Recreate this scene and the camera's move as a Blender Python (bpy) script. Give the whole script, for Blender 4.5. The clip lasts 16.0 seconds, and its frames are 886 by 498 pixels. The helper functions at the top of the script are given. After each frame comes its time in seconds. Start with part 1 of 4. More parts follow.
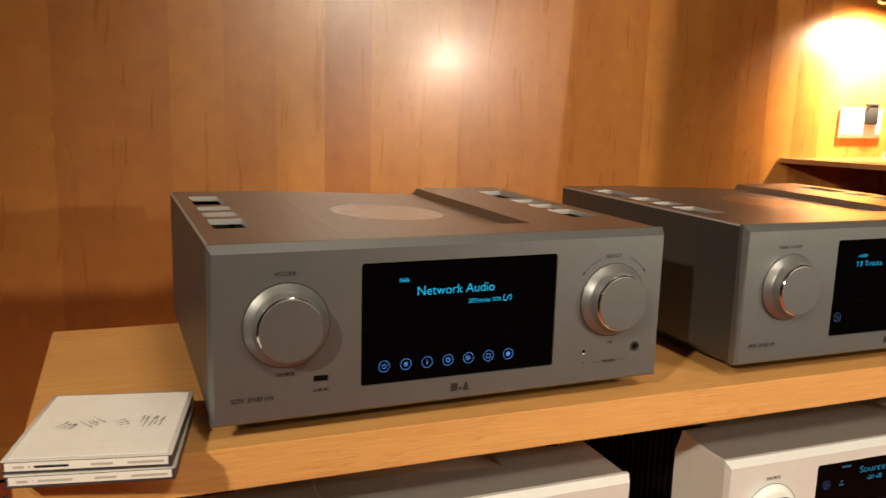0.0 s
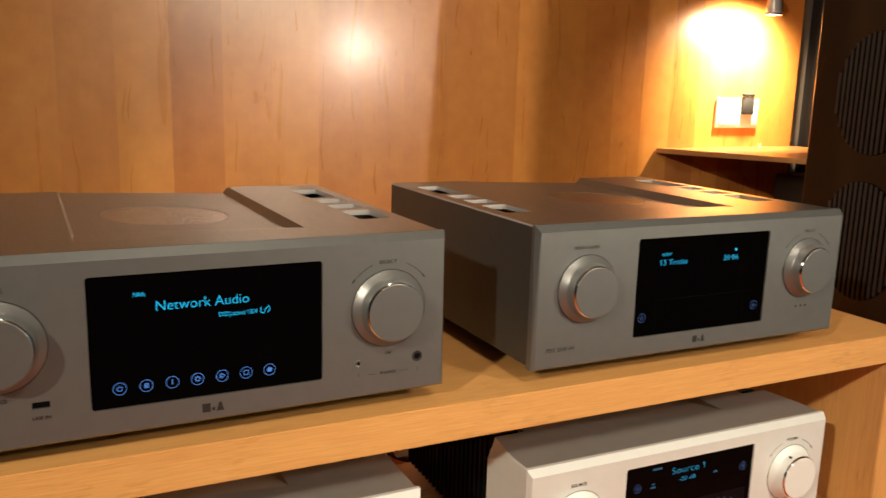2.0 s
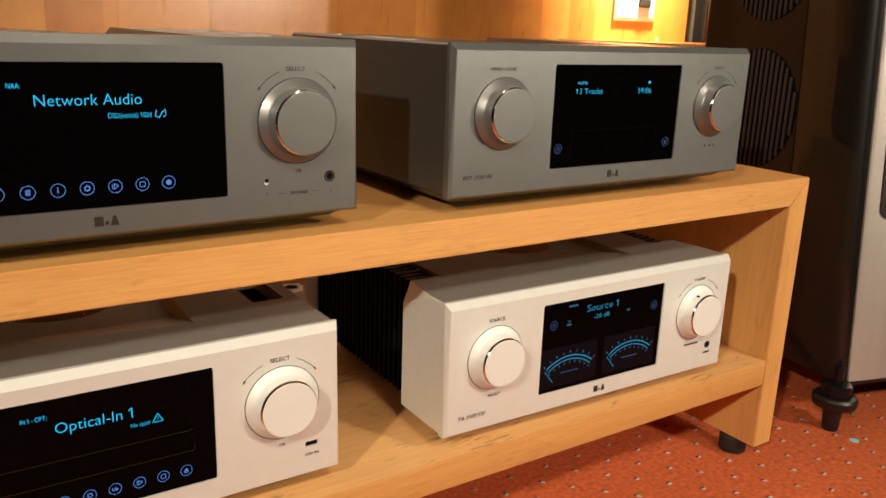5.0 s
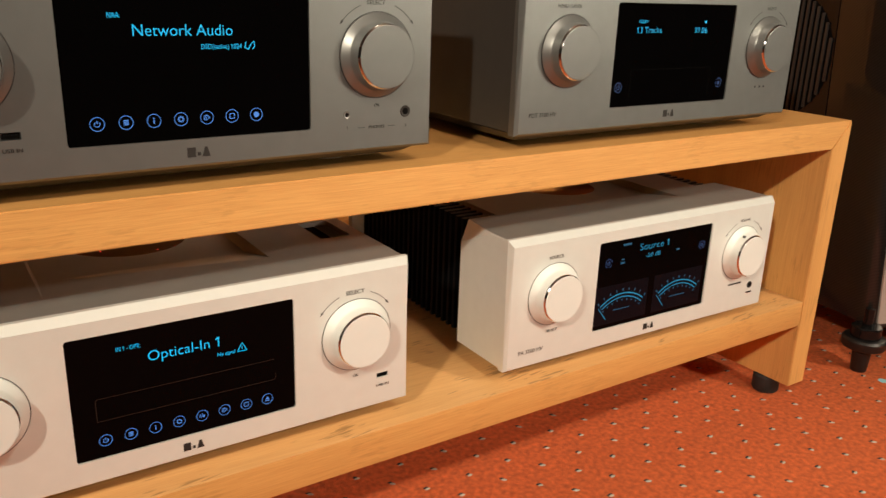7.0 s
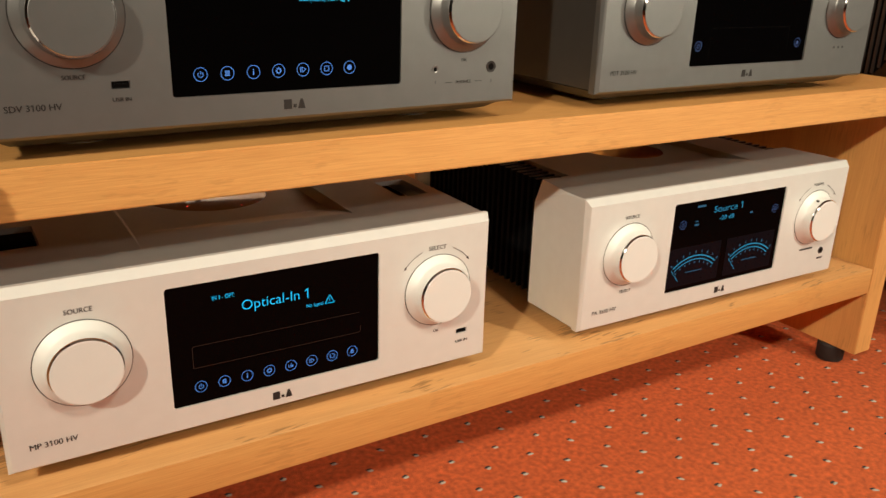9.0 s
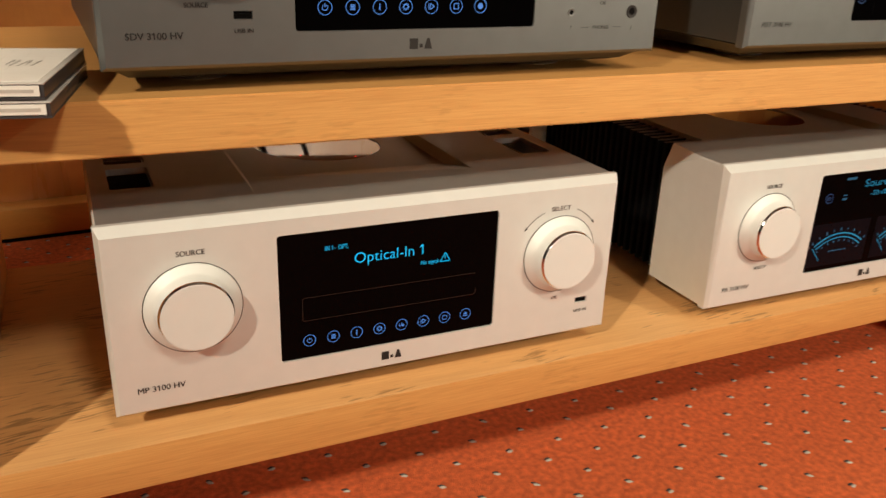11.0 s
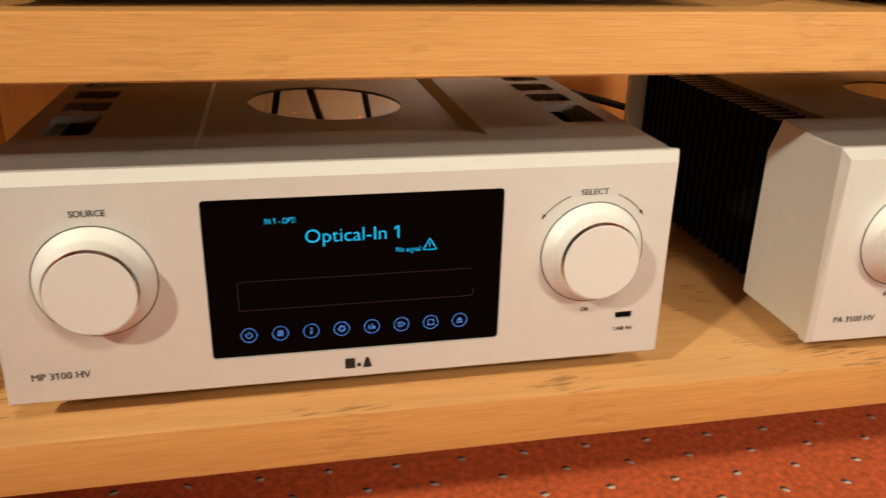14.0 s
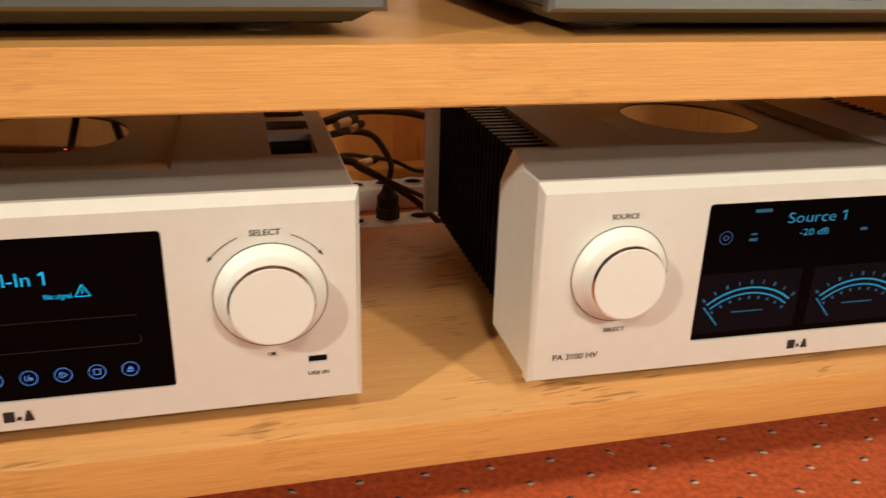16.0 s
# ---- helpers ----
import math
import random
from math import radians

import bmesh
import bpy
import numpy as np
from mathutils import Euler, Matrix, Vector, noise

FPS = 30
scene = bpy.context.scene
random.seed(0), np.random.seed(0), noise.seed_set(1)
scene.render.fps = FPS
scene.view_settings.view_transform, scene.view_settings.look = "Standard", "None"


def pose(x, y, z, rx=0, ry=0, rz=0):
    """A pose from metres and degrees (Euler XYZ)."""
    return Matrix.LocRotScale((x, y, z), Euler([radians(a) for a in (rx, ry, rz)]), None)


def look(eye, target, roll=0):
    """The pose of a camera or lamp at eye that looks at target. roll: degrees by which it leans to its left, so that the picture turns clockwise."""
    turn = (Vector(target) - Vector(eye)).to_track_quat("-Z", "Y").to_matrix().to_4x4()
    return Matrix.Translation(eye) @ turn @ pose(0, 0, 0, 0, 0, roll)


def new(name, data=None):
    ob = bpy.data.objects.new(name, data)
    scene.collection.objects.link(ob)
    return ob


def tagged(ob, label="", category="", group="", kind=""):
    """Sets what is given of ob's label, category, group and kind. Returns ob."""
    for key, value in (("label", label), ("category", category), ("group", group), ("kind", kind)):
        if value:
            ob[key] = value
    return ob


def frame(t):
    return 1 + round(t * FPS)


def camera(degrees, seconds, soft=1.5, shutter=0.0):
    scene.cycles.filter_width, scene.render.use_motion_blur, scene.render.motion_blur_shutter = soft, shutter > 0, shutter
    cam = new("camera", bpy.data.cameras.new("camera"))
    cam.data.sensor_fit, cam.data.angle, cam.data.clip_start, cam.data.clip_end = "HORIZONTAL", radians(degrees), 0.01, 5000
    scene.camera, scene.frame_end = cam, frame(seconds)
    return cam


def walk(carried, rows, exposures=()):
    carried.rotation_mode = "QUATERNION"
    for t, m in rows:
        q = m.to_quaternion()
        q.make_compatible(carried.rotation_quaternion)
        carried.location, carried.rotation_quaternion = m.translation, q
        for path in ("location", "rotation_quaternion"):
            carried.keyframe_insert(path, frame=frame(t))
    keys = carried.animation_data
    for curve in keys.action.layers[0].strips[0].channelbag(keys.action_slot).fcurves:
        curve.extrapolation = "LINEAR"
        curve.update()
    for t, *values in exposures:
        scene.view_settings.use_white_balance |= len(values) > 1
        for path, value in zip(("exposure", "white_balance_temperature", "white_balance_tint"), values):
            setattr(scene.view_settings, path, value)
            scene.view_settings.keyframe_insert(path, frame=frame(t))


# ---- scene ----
from mathutils.geometry import tessellate_polygon

cam = camera(57.1, 16.0, shutter=0.4)
PATH = [
    (0, (-0.041, -0.691, 0.749), (0.68, 1.14, 0.39), 1.6),
    (0.5, (0.006, -0.683, 0.757), (0.739, 1.141, 0.387), 1.6),
    (1, (0.045, -0.692, 0.773), (0.803, 1.12, 0.397), 1.6),
    (1.5, (0.095, -0.698, 0.762), (0.897, 1.095, 0.385), 1.5),
    (2, (0.13, -0.704, 0.761), (0.993, 1.059, 0.377), 1.6),
    (2.5, (0.158, -0.71, 0.761), (1.089, 1.018, 0.377), 1.7),
    (3, (0.171, -0.708, 0.745), (1.169, 0.982, 0.36), 1.7),
    (3.5, (0.162, -0.703, 0.72), (1.206, 0.957, 0.324), 1.9),
    (4, (0.146, -0.698, 0.686), (1.21, 0.941, 0.258), 1.9),
    (4.5, (0.137, -0.692, 0.664), (1.205, 0.928, 0.18), 2.0),
    (4.7, (0.132, -0.689, 0.652), (1.2, 0.925, 0.148), 2.0),
    (7, (0.049, -0.662, 0.62), (1.117, 0.91, -0.006), 2.1),
    (7.5, (0.025, -0.649, 0.615), (1.087, 0.922, -0.023), 2.0),
    (8, (0.007, -0.64, 0.599), (1.059, 0.931, -0.052), 2.0),
    (10.3, (-0.004, -0.655, 0.603), (0.868, 0.993, -0.122), 1.9),
    (10.5, (-0.011, -0.643, 0.596), (0.842, 1.012, -0.135), 2.0),
    (11, (-0.002, -0.598, 0.566), (0.786, 1.085, -0.174), 2.1),
    (11.5, (0.025, -0.567, 0.545), (0.733, 1.15, -0.199), 2.0),
    (12, (0.05, -0.54, 0.514), (0.668, 1.213, -0.223), 1.9),
    (12.5, (0.065, -0.524, 0.506), (0.585, 1.262, -0.23), 1.8),
    (13, (0.091, -0.505, 0.494), (0.533, 1.299, -0.249), 1.7),
    (13.5, (0.133, -0.501, 0.496), (0.531, 1.312, -0.251), 1.4),
    (14, (0.181, -0.503, 0.501), (0.573, 1.307, -0.254), 1.4),
    (14.5, (0.234, -0.501, 0.505), (0.628, 1.309, -0.248), 1.4),
    (15, (0.286, -0.503, 0.512), (0.692, 1.306, -0.236), 1.5),
    (15.5, (0.336, -0.508, 0.516), (0.762, 1.297, -0.234), 1.5),
    (16, (0.386, -0.511, 0.519), (0.849, 1.287, -0.226), 1.6),
]
walk(cam, [(t, look(eye, target, roll)) for t, eye, target, roll in PATH],
     exposures=[(0.0, -0.1), (2.0, -0.05), (4.0, -0.02), (8.0, 0.06), (11.0, -0.01), (13.0, -0.07), (14.0, -0.02), (15.0, 0.0), (15.5, 0.02), (16.0, 0.02)])


# ---- light ----
world = bpy.data.worlds.new("world")
scene.world = world
world.use_nodes = True
world.node_tree.nodes["Background"].inputs[0].default_value = (1.0, 0.8, 0.6, 1)
world.node_tree.nodes["Background"].inputs[1].default_value = 0.02
WARM = (1.0, 0.85, 0.65)


def lamp(name, kind, place, watts, radius=0.04, color=WARM, target=None, cone=60, blend=0.5):
    data = bpy.data.lights.new(name, kind)
    data.energy, data.color, data.shadow_soft_size = watts, color, radius
    ob = new(name, data)
    if kind == "SPOT":
        data.spot_size, data.spot_blend = radians(cone), blend
        ob.matrix_world = look(place, target)
    else:
        ob.location = place
    return ob


# added soft fill from straight ahead, no known fixture behind it
lamp("fill_front", "SPOT", (0.40, -2.1, 2.55), 138, 0.22, WARM, (0.28, -0.35, 0.2), 40, 0.4)
lamp("spot_west", "SPOT", (-1.60, -1.58, 1.83), 228, 0.055, WARM, (0.78, 0.0, 0.32), 42, 0.2)
lamp("spot_east", "SPOT", (1.75, -2.3, 1.75), 182, 0.09, WARM, (1.03, 0.25, 0.46), 44, 0.7)
lamp("lamp_south", "SPOT", (2.37, -2.15, 1.02), 72, 0.02, WARM, (0.60, 1.08, 1.15), 54, 0.7)
# unseen helper overhead, added to brighten the tops of the units
lamp("fill_overhead", "POINT", (0.6, 0.3, 2.55), 13, 0.08)
lamp("wall_spot", "SPOT", (2.005, 1.045, 0.990), 96, 0.018, (1.0, 0.75, 0.47), (1.995, 1.157, 0.90), 150, 1.0)


# ---- materials ----
def mat(name, base, rough=0.5, metal=0.0, var=0.12, size=30.0, stretch=(1, 1, 1), bump=0.0, bump_size=400.0,
        coat=0.0, coat_rough=0.1, rand=0.0, ior=1.5, emit=None, power=0.0, rough_var=0.08):
    m = bpy.data.materials.new(name)
    m.use_nodes = True
    nt, p = m.node_tree, m.node_tree.nodes["Principled BSDF"]
    p.inputs["Roughness"].default_value, p.inputs["Metallic"].default_value = rough, metal
    p.inputs["IOR"].default_value = ior
    p.inputs["Coat Weight"].default_value, p.inputs["Coat Roughness"].default_value = coat, coat_rough
    if emit:
        p.inputs["Emission Color"].default_value = (*emit, 1)
        p.inputs["Emission Strength"].default_value = power
    tc = nt.nodes.new("ShaderNodeTexCoord")
    mp = nt.nodes.new("ShaderNodeMapping")
    mp.inputs["Scale"].default_value = stretch
    nt.links.new(tc.outputs["Object"], mp.inputs[0])
    big, small = nt.nodes.new("ShaderNodeTexNoise"), nt.nodes.new("ShaderNodeTexNoise")
    big.inputs["Scale"].default_value, small.inputs["Scale"].default_value = size, size * 9
    for n in (big, small):
        n.inputs["Detail"].default_value = 6
        nt.links.new(mp.outputs[0], n.inputs["Vector"])
    add = nt.nodes.new("ShaderNodeMath")
    add.operation = "MULTIPLY_ADD"
    add.inputs[1].default_value = 0.4
    nt.links.new(small.outputs[0], add.inputs[0])
    nt.links.new(big.outputs[0], add.inputs[2])
    last = add.outputs[0]
    if rand:
        info = nt.nodes.new("ShaderNodeObjectInfo")
        mad = nt.nodes.new("ShaderNodeMath")
        mad.operation = "MULTIPLY_ADD"
        mad.inputs[1].default_value = rand
        nt.links.new(info.outputs["Random"], mad.inputs[0])
        nt.links.new(last, mad.inputs[2])
        last = mad.outputs[0]
    ramp = nt.nodes.new("ShaderNodeMapRange")
    ramp.inputs["From Min"].default_value, ramp.inputs["From Max"].default_value = 0.35, 1.05 + rand
    ramp.inputs["To Min"].default_value, ramp.inputs["To Max"].default_value = 1 - var, 1 + var
    nt.links.new(last, ramp.inputs["Value"])
    mul = nt.nodes.new("ShaderNodeVectorMath")
    mul.operation = "SCALE"
    mul.inputs[0].default_value = base
    nt.links.new(ramp.outputs[0], mul.inputs["Scale"])
    nt.links.new(mul.outputs[0], p.inputs["Base Color"])
    rr = nt.nodes.new("ShaderNodeMapRange")
    rr.inputs["To Min"].default_value, rr.inputs["To Max"].default_value = max(0.02, rough - rough_var), rough + rough_var
    nt.links.new(small.outputs[0], rr.inputs["Value"])
    nt.links.new(rr.outputs[0], p.inputs["Roughness"])
    if bump:
        bn = nt.nodes.new("ShaderNodeTexNoise")
        bn.inputs["Scale"].default_value, bn.inputs["Detail"].default_value = bump_size, 4
        nt.links.new(mp.outputs[0], bn.inputs["Vector"])
        bp = nt.nodes.new("ShaderNodeBump")
        bp.inputs["Strength"].default_value, bp.inputs["Distance"].default_value = bump, 0.002
        nt.links.new(bn.outputs[0], bp.inputs["Height"])
        nt.links.new(bp.outputs[0], p.inputs["Normal"])
    return m


def wood(name, light, dark, grain="x", rough=0.4, coat=0.0, coat_rough=0.15, fine=1.0, rand=0.5, bend=0.08, wavy=0.0, contrast=1.0, streaks=0.0, weights=(0.50, 0.36, 0.22), mottle=0.0, spec=0.5, fibre=420.0):
    """Wood with long streaks along one axis, fine pores, broad flowing figure."""
    m = bpy.data.materials.new(name)
    m.use_nodes = True
    nt, p = m.node_tree, m.node_tree.nodes["Principled BSDF"]
    p.inputs["Coat Weight"].default_value, p.inputs["Coat Roughness"].default_value = coat, coat_rough
    p.inputs["Specular IOR Level"].default_value = spec
    tc = nt.nodes.new("ShaderNodeTexCoord")
    info = nt.nodes.new("ShaderNodeObjectInfo")
    off = nt.nodes.new("ShaderNodeVectorMath")
    off.operation = "MULTIPLY_ADD"
    off.inputs[1].default_value = (37.0, 19.0, 53.0)
    nt.links.new(info.outputs["Random"], off.inputs[0])
    nt.links.new(tc.outputs["Object"], off.inputs[2])
    warp = nt.nodes.new("ShaderNodeTexNoise")
    warp.inputs["Scale"].default_value, warp.inputs["Detail"].default_value = 3.0, 2
    nt.links.new(off.outputs[0], warp.inputs["Vector"])
    wadd = nt.nodes.new("ShaderNodeVectorMath")
    wadd.operation = "MULTIPLY_ADD"
    wadd.inputs[1].default_value = (bend, bend, bend)
    nt.links.new(warp.outputs["Color"], wadd.inputs[0])
    nt.links.new(off.outputs[0], wadd.inputs[2])
    outs = []
    for k, (across, along, detail) in enumerate(((9, 0.7, 3), (70, 2.2, 4), (fibre, 0.022 * fibre, 3))):
        s = [across * fine] * 3
        s["xyz".index(grain)] = along * fine
        mp = nt.nodes.new("ShaderNodeMapping")
        mp.inputs["Scale"].default_value = s
        nt.links.new(wadd.outputs[0], mp.inputs[0])
        n = nt.nodes.new("ShaderNodeTexNoise")
        n.inputs["Scale"].default_value, n.inputs["Detail"].default_value, n.inputs["Distortion"].default_value = 1.0, detail, 0.4
        nt.links.new(mp.outputs[0], n.inputs["Vector"])
        outs.append(n.outputs[0])
    mix = None
    for o, w in zip(outs, weights):
        mad = nt.nodes.new("ShaderNodeMath")
        mad.operation = "MULTIPLY_ADD"
        mad.inputs[1].default_value = w
        nt.links.new(o, mad.inputs[0])
        if mix:
            nt.links.new(mix, mad.inputs[2])
        else:
            mad.inputs[2].default_value = 0.0
        mix = mad.outputs[0]
    if mottle:
        blot = nt.nodes.new("ShaderNodeTexNoise")
        blot.inputs["Scale"].default_value, blot.inputs["Detail"].default_value = 26.0, 5
        nt.links.new(off.outputs[0], blot.inputs["Vector"])
        mad = nt.nodes.new("ShaderNodeMath")
        mad.operation = "MULTIPLY_ADD"
        mad.inputs[1].default_value = mottle
        nt.links.new(blot.outputs[0], mad.inputs[0])
        nt.links.new(mix, mad.inputs[2])
        mix = mad.outputs[0]
    rnd = nt.nodes.new("ShaderNodeMath")
    rnd.operation = "MULTIPLY_ADD"
    rnd.inputs[1].default_value = rand * 0.35
    nt.links.new(info.outputs["Random"], rnd.inputs[0])
    nt.links.new(mix, rnd.inputs[2])
    ramp = nt.nodes.new("ShaderNodeValToRGB")
    mid, half = 0.525 + rand * 0.175, (0.17 + rand * 0.17) / contrast
    ramp.color_ramp.elements[0].position, ramp.color_ramp.elements[0].color = mid - half, (*dark, 1)
    ramp.color_ramp.elements[1].position, ramp.color_ramp.elements[1].color = mid + half, (*light, 1)
    nt.links.new(rnd.outputs[0], ramp.inputs[0])
    colour = ramp.outputs[0]
    if streaks:
        s = [330.0] * 3
        s["xyz".index(grain)] = 34.0
        mp = nt.nodes.new("ShaderNodeMapping")
        mp.inputs["Scale"].default_value = s
        mp.vector_type = "TEXTURE"
        mp.inputs["Rotation"].default_value = (0, 0, radians(7))
        mp.inputs["Scale"].default_value = [1 / v for v in s]
        nt.links.new(wadd.outputs[0], mp.inputs[0])
        n = nt.nodes.new("ShaderNodeTexNoise")
        n.inputs["Scale"].default_value, n.inputs["Detail"].default_value = 1.0, 1
        nt.links.new(mp.outputs[0], n.inputs["Vector"])
        patch = nt.nodes.new("ShaderNodeTexNoise")
        patch.inputs["Scale"].default_value = 16.0
        nt.links.new(off.outputs[0], patch.inputs["Vector"])
        both = nt.nodes.new("ShaderNodeMath")
        both.operation = "MULTIPLY"
        nt.links.new(n.outputs[0], both.inputs[0])
        nt.links.new(patch.outputs[0], both.inputs[1])
        cut = nt.nodes.new("ShaderNodeMapRange")
        cut.inputs["From Min"].default_value, cut.inputs["From Max"].default_value = 0.338, 0.40
        cut.inputs["To Min"].default_value, cut.inputs["To Max"].default_value = 1.0, 1.0 - streaks
        nt.links.new(both.outputs[0], cut.inputs["Value"])
        sc = nt.nodes.new("ShaderNodeVectorMath")
        sc.operation = "SCALE"
        nt.links.new(colour, sc.inputs[0])
        nt.links.new(cut.outputs[0], sc.inputs["Scale"])
        colour = sc.outputs[0]
    nt.links.new(colour, p.inputs["Base Color"])
    rr = nt.nodes.new("ShaderNodeMapRange")
    rr.inputs["To Min"].default_value, rr.inputs["To Max"].default_value = rough - 0.08, rough + 0.1
    nt.links.new(outs[1], rr.inputs["Value"])
    nt.links.new(rr.outputs[0], p.inputs["Roughness"])
    bp = nt.nodes.new("ShaderNodeBump")
    bp.inputs["Strength"].default_value, bp.inputs["Distance"].default_value = 0.12, 0.001
    nt.links.new(outs[2], bp.inputs["Height"])
    nt.links.new(bp.outputs[0], p.inputs["Normal"])
    if wavy:
        slow = nt.nodes.new("ShaderNodeTexNoise")
        slow.inputs["Scale"].default_value, slow.inputs["Detail"].default_value = 16.0, 5
        nt.links.new(off.outputs[0], slow.inputs["Vector"])
        wb = nt.nodes.new("ShaderNodeBump")
        wb.inputs["Strength"].default_value, wb.inputs["Distance"].default_value = wavy, 0.003
        nt.links.new(slow.outputs[0], wb.inputs["Height"])
        nt.links.new(wb.outputs[0], p.inputs["Coat Normal"])
        nt.links.new(wb.outputs[0], bp.inputs["Normal"])
    return m


OAK_X = wood("rack_wood_lengthwise", (0.80, 0.45, 0.15), (0.49, 0.225, 0.068), "x", 0.42, fine=1.3, contrast=0.82, streaks=0.1, bend=0.012, weights=(0.30, 0.20, 0.56), fibre=760.0)
# same wood with dark flecks, paler to carry the grazing sheen
OAK_TOP_SHEEN = wood("rack_wood_top_with_sheen", (0.80, 0.475, 0.195), (0.52, 0.265, 0.098), "x", 0.42, fine=1.2, contrast=1.0, streaks=0.46, bend=0.03, weights=(0.36, 0.30, 0.40), fibre=600.0)
OAK_Z = wood("rack_wood_upright", (0.80, 0.45, 0.15), (0.49, 0.225, 0.068), "z", 0.42, fine=1.1, contrast=1.0, streaks=0.12, bend=0.025, weights=(0.44, 0.26, 0.36), fibre=600.0)
VENEER = wood("cherry_veneer", (0.83, 0.365, 0.082), (0.49, 0.16, 0.033), "z", 0.29, 0.36, 0.165, 0.8, 1.0, spec=1.0, wavy=0.06, contrast=0.95, weights=(0.46, 0.10, 0.09), mottle=0.38)
SKIRT = wood("cherry_baseboard", (0.82, 0.39, 0.085), (0.48, 0.175, 0.034), "x", 0.4, spec=0.4, contrast=0.8)
LEDGE_WOOD = wood("ledge_wood", (0.55, 0.28, 0.10), (0.38, 0.17, 0.05), "x", 0.35, 0.3)
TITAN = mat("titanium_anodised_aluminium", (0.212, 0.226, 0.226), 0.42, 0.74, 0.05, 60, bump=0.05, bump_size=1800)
# the same titanium with the shade of the sides put into its colour
TITAN_SHADED = mat("titanium_shaded_sides", (0.115, 0.12, 0.118), 0.45, 0.75, 0.05, 60, bump=0.05, bump_size=1800)
TITAN_KNOB = mat("turned_titanium_knob", (0.235, 0.242, 0.24), 0.38, 0.65, 0.02, 60, rough_var=0.015)
SILVER_KNOB = mat("turned_silver_knob", (0.785, 0.81, 0.79), 0.55, 0.22, 0.02, 60, rough_var=0.02)
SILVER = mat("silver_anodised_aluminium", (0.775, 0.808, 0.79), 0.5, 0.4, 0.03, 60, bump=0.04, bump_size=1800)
TITAN_TOP = mat("brushed_titanium_cover", (0.275, 0.272, 0.26), 0.34, 0.9, 0.06, 60, (1, 0.1, 1), 0.05, 1500)
# silver covers: base colour about half as bright as the fronts
SILVER_TOP = mat("darker_silver_cover", (0.37, 0.378, 0.368), 0.42, 0.6, 0.05, 60, bump=0.04, bump_size=1500)
MILLED = mat("milled_aluminium_edge", (0.46, 0.455, 0.45), 0.4, 0.5, 0.03, 60)
CHROME = mat("polished_chrome", (0.80, 0.79, 0.78), 0.1, 1.0, 0.02, rough_var=0.03)
DARK = mat("black_inner_plastic", (0.003, 0.003, 0.003), 0.6, 0, 0.2, ior=1.15)
GLASS = mat("black_display_glass", (0.0012, 0.0011, 0.0012), 0.06, 0, 0.1, rough_var=0.02, ior=1.13)
WINDOW = mat("smoked_cover_glass", (0.02, 0.018, 0.016), 0.05, 0, 0.1, ior=3.0, rough_var=0.02)
DISC = mat("satin_titanium_disc", (0.30, 0.29, 0.275), 0.26, 0.9, 0.04, 60)
INK = mat("dark_print", (0.015, 0.014, 0.013), 0.6)
RUBBER = mat("black_rubber", (0.02, 0.02, 0.02), 0.7, 0, 0.2, bump=0.1)
FOOT = mat("steel_foot", (0.72, 0.71, 0.69), 0.32, 0.55, 0.05)
CYAN = mat("cyan_display_glow", (0.0, 0.05, 0.08), 0.5, emit=(0.0, 0.46, 0.80), power=1.0)
BLUE = mat("blue_icon_glow", (0.0, 0.01, 0.05), 0.5, emit=(0.09, 0.27, 0.72), power=0.8)
FAINT_BLUE = mat("faint_blue_icon_glow", (0.0, 0.01, 0.04), 0.5, emit=(0.11, 0.22, 0.55), power=0.34)
DIM = mat("dim_display_glow", (0.0, 0.02, 0.03), 0.5, emit=(0.03, 0.25, 0.5), power=0.24)
FIELD = mat("meter_field", (0.002, 0.002, 0.003), 0.3, emit=(0.02, 0.035, 0.07), power=0.025, ior=1.2)
RED = mat("red_reflection_glow", (0.1, 0.0, 0.0), 0.5, emit=(1.0, 0.05, 0.03), power=2.5)
SOFT_CYAN = mat("soft_cyan_glow", (0.0, 0.03, 0.05), 0.5, emit=(0.01, 0.36, 0.62), power=0.54)
TRAY_FAINT = mat("faint_tray_seam", (0.004, 0.004, 0.004), 0.2, ior=1.2)
TRAY = mat("tray_seam", (0.011, 0.010, 0.0095), 0.3)
SINK = mat("black_anodised_heat_sink", (0.004, 0.004, 0.0045), 0.6, 0.0, 0.15, ior=1.16)
# paler copy for fin tops: the light they catch, painted as grey
SINK_LIT = mat("lit_fin_top", (0.10, 0.095, 0.09), 0.4, 0.3, 0.2)
CARPET = mat("terracotta_carpet", (0.58, 0.118, 0.031), 0.95, 0, 0.5, 130, bump=0.9, bump_size=700, rough_var=0.03)
TUFT_LIGHT = mat("pale_carpet_fleck", (0.43, 0.40, 0.34), 0.9, bump=0.4)
TUFT_DARK = mat("dark_carpet_fleck", (0.035, 0.03, 0.03), 0.9, bump=0.4)
PLASTER = mat("painted_wall", (0.16, 0.14, 0.12), 0.8, 0, 0.06, 3, bump=0.1)
CEIL = mat("white_ceiling", (0.45, 0.43, 0.40), 0.85, 0, 0.04, 3)
WHITE_PLASTIC = mat("white_plastic", (0.78, 0.76, 0.72), 0.35, 0, 0.03)
GREY_PLASTIC = mat("grey_plastic", (0.70, 0.68, 0.64), 0.45, 0, 0.05)
BLACK_GLOSS = mat("black_lacquer", (0.006, 0.0055, 0.006), 0.22, 0, 0.15, coat=0.3, coat_rough=0.05, rough_var=0.04, ior=1.25)
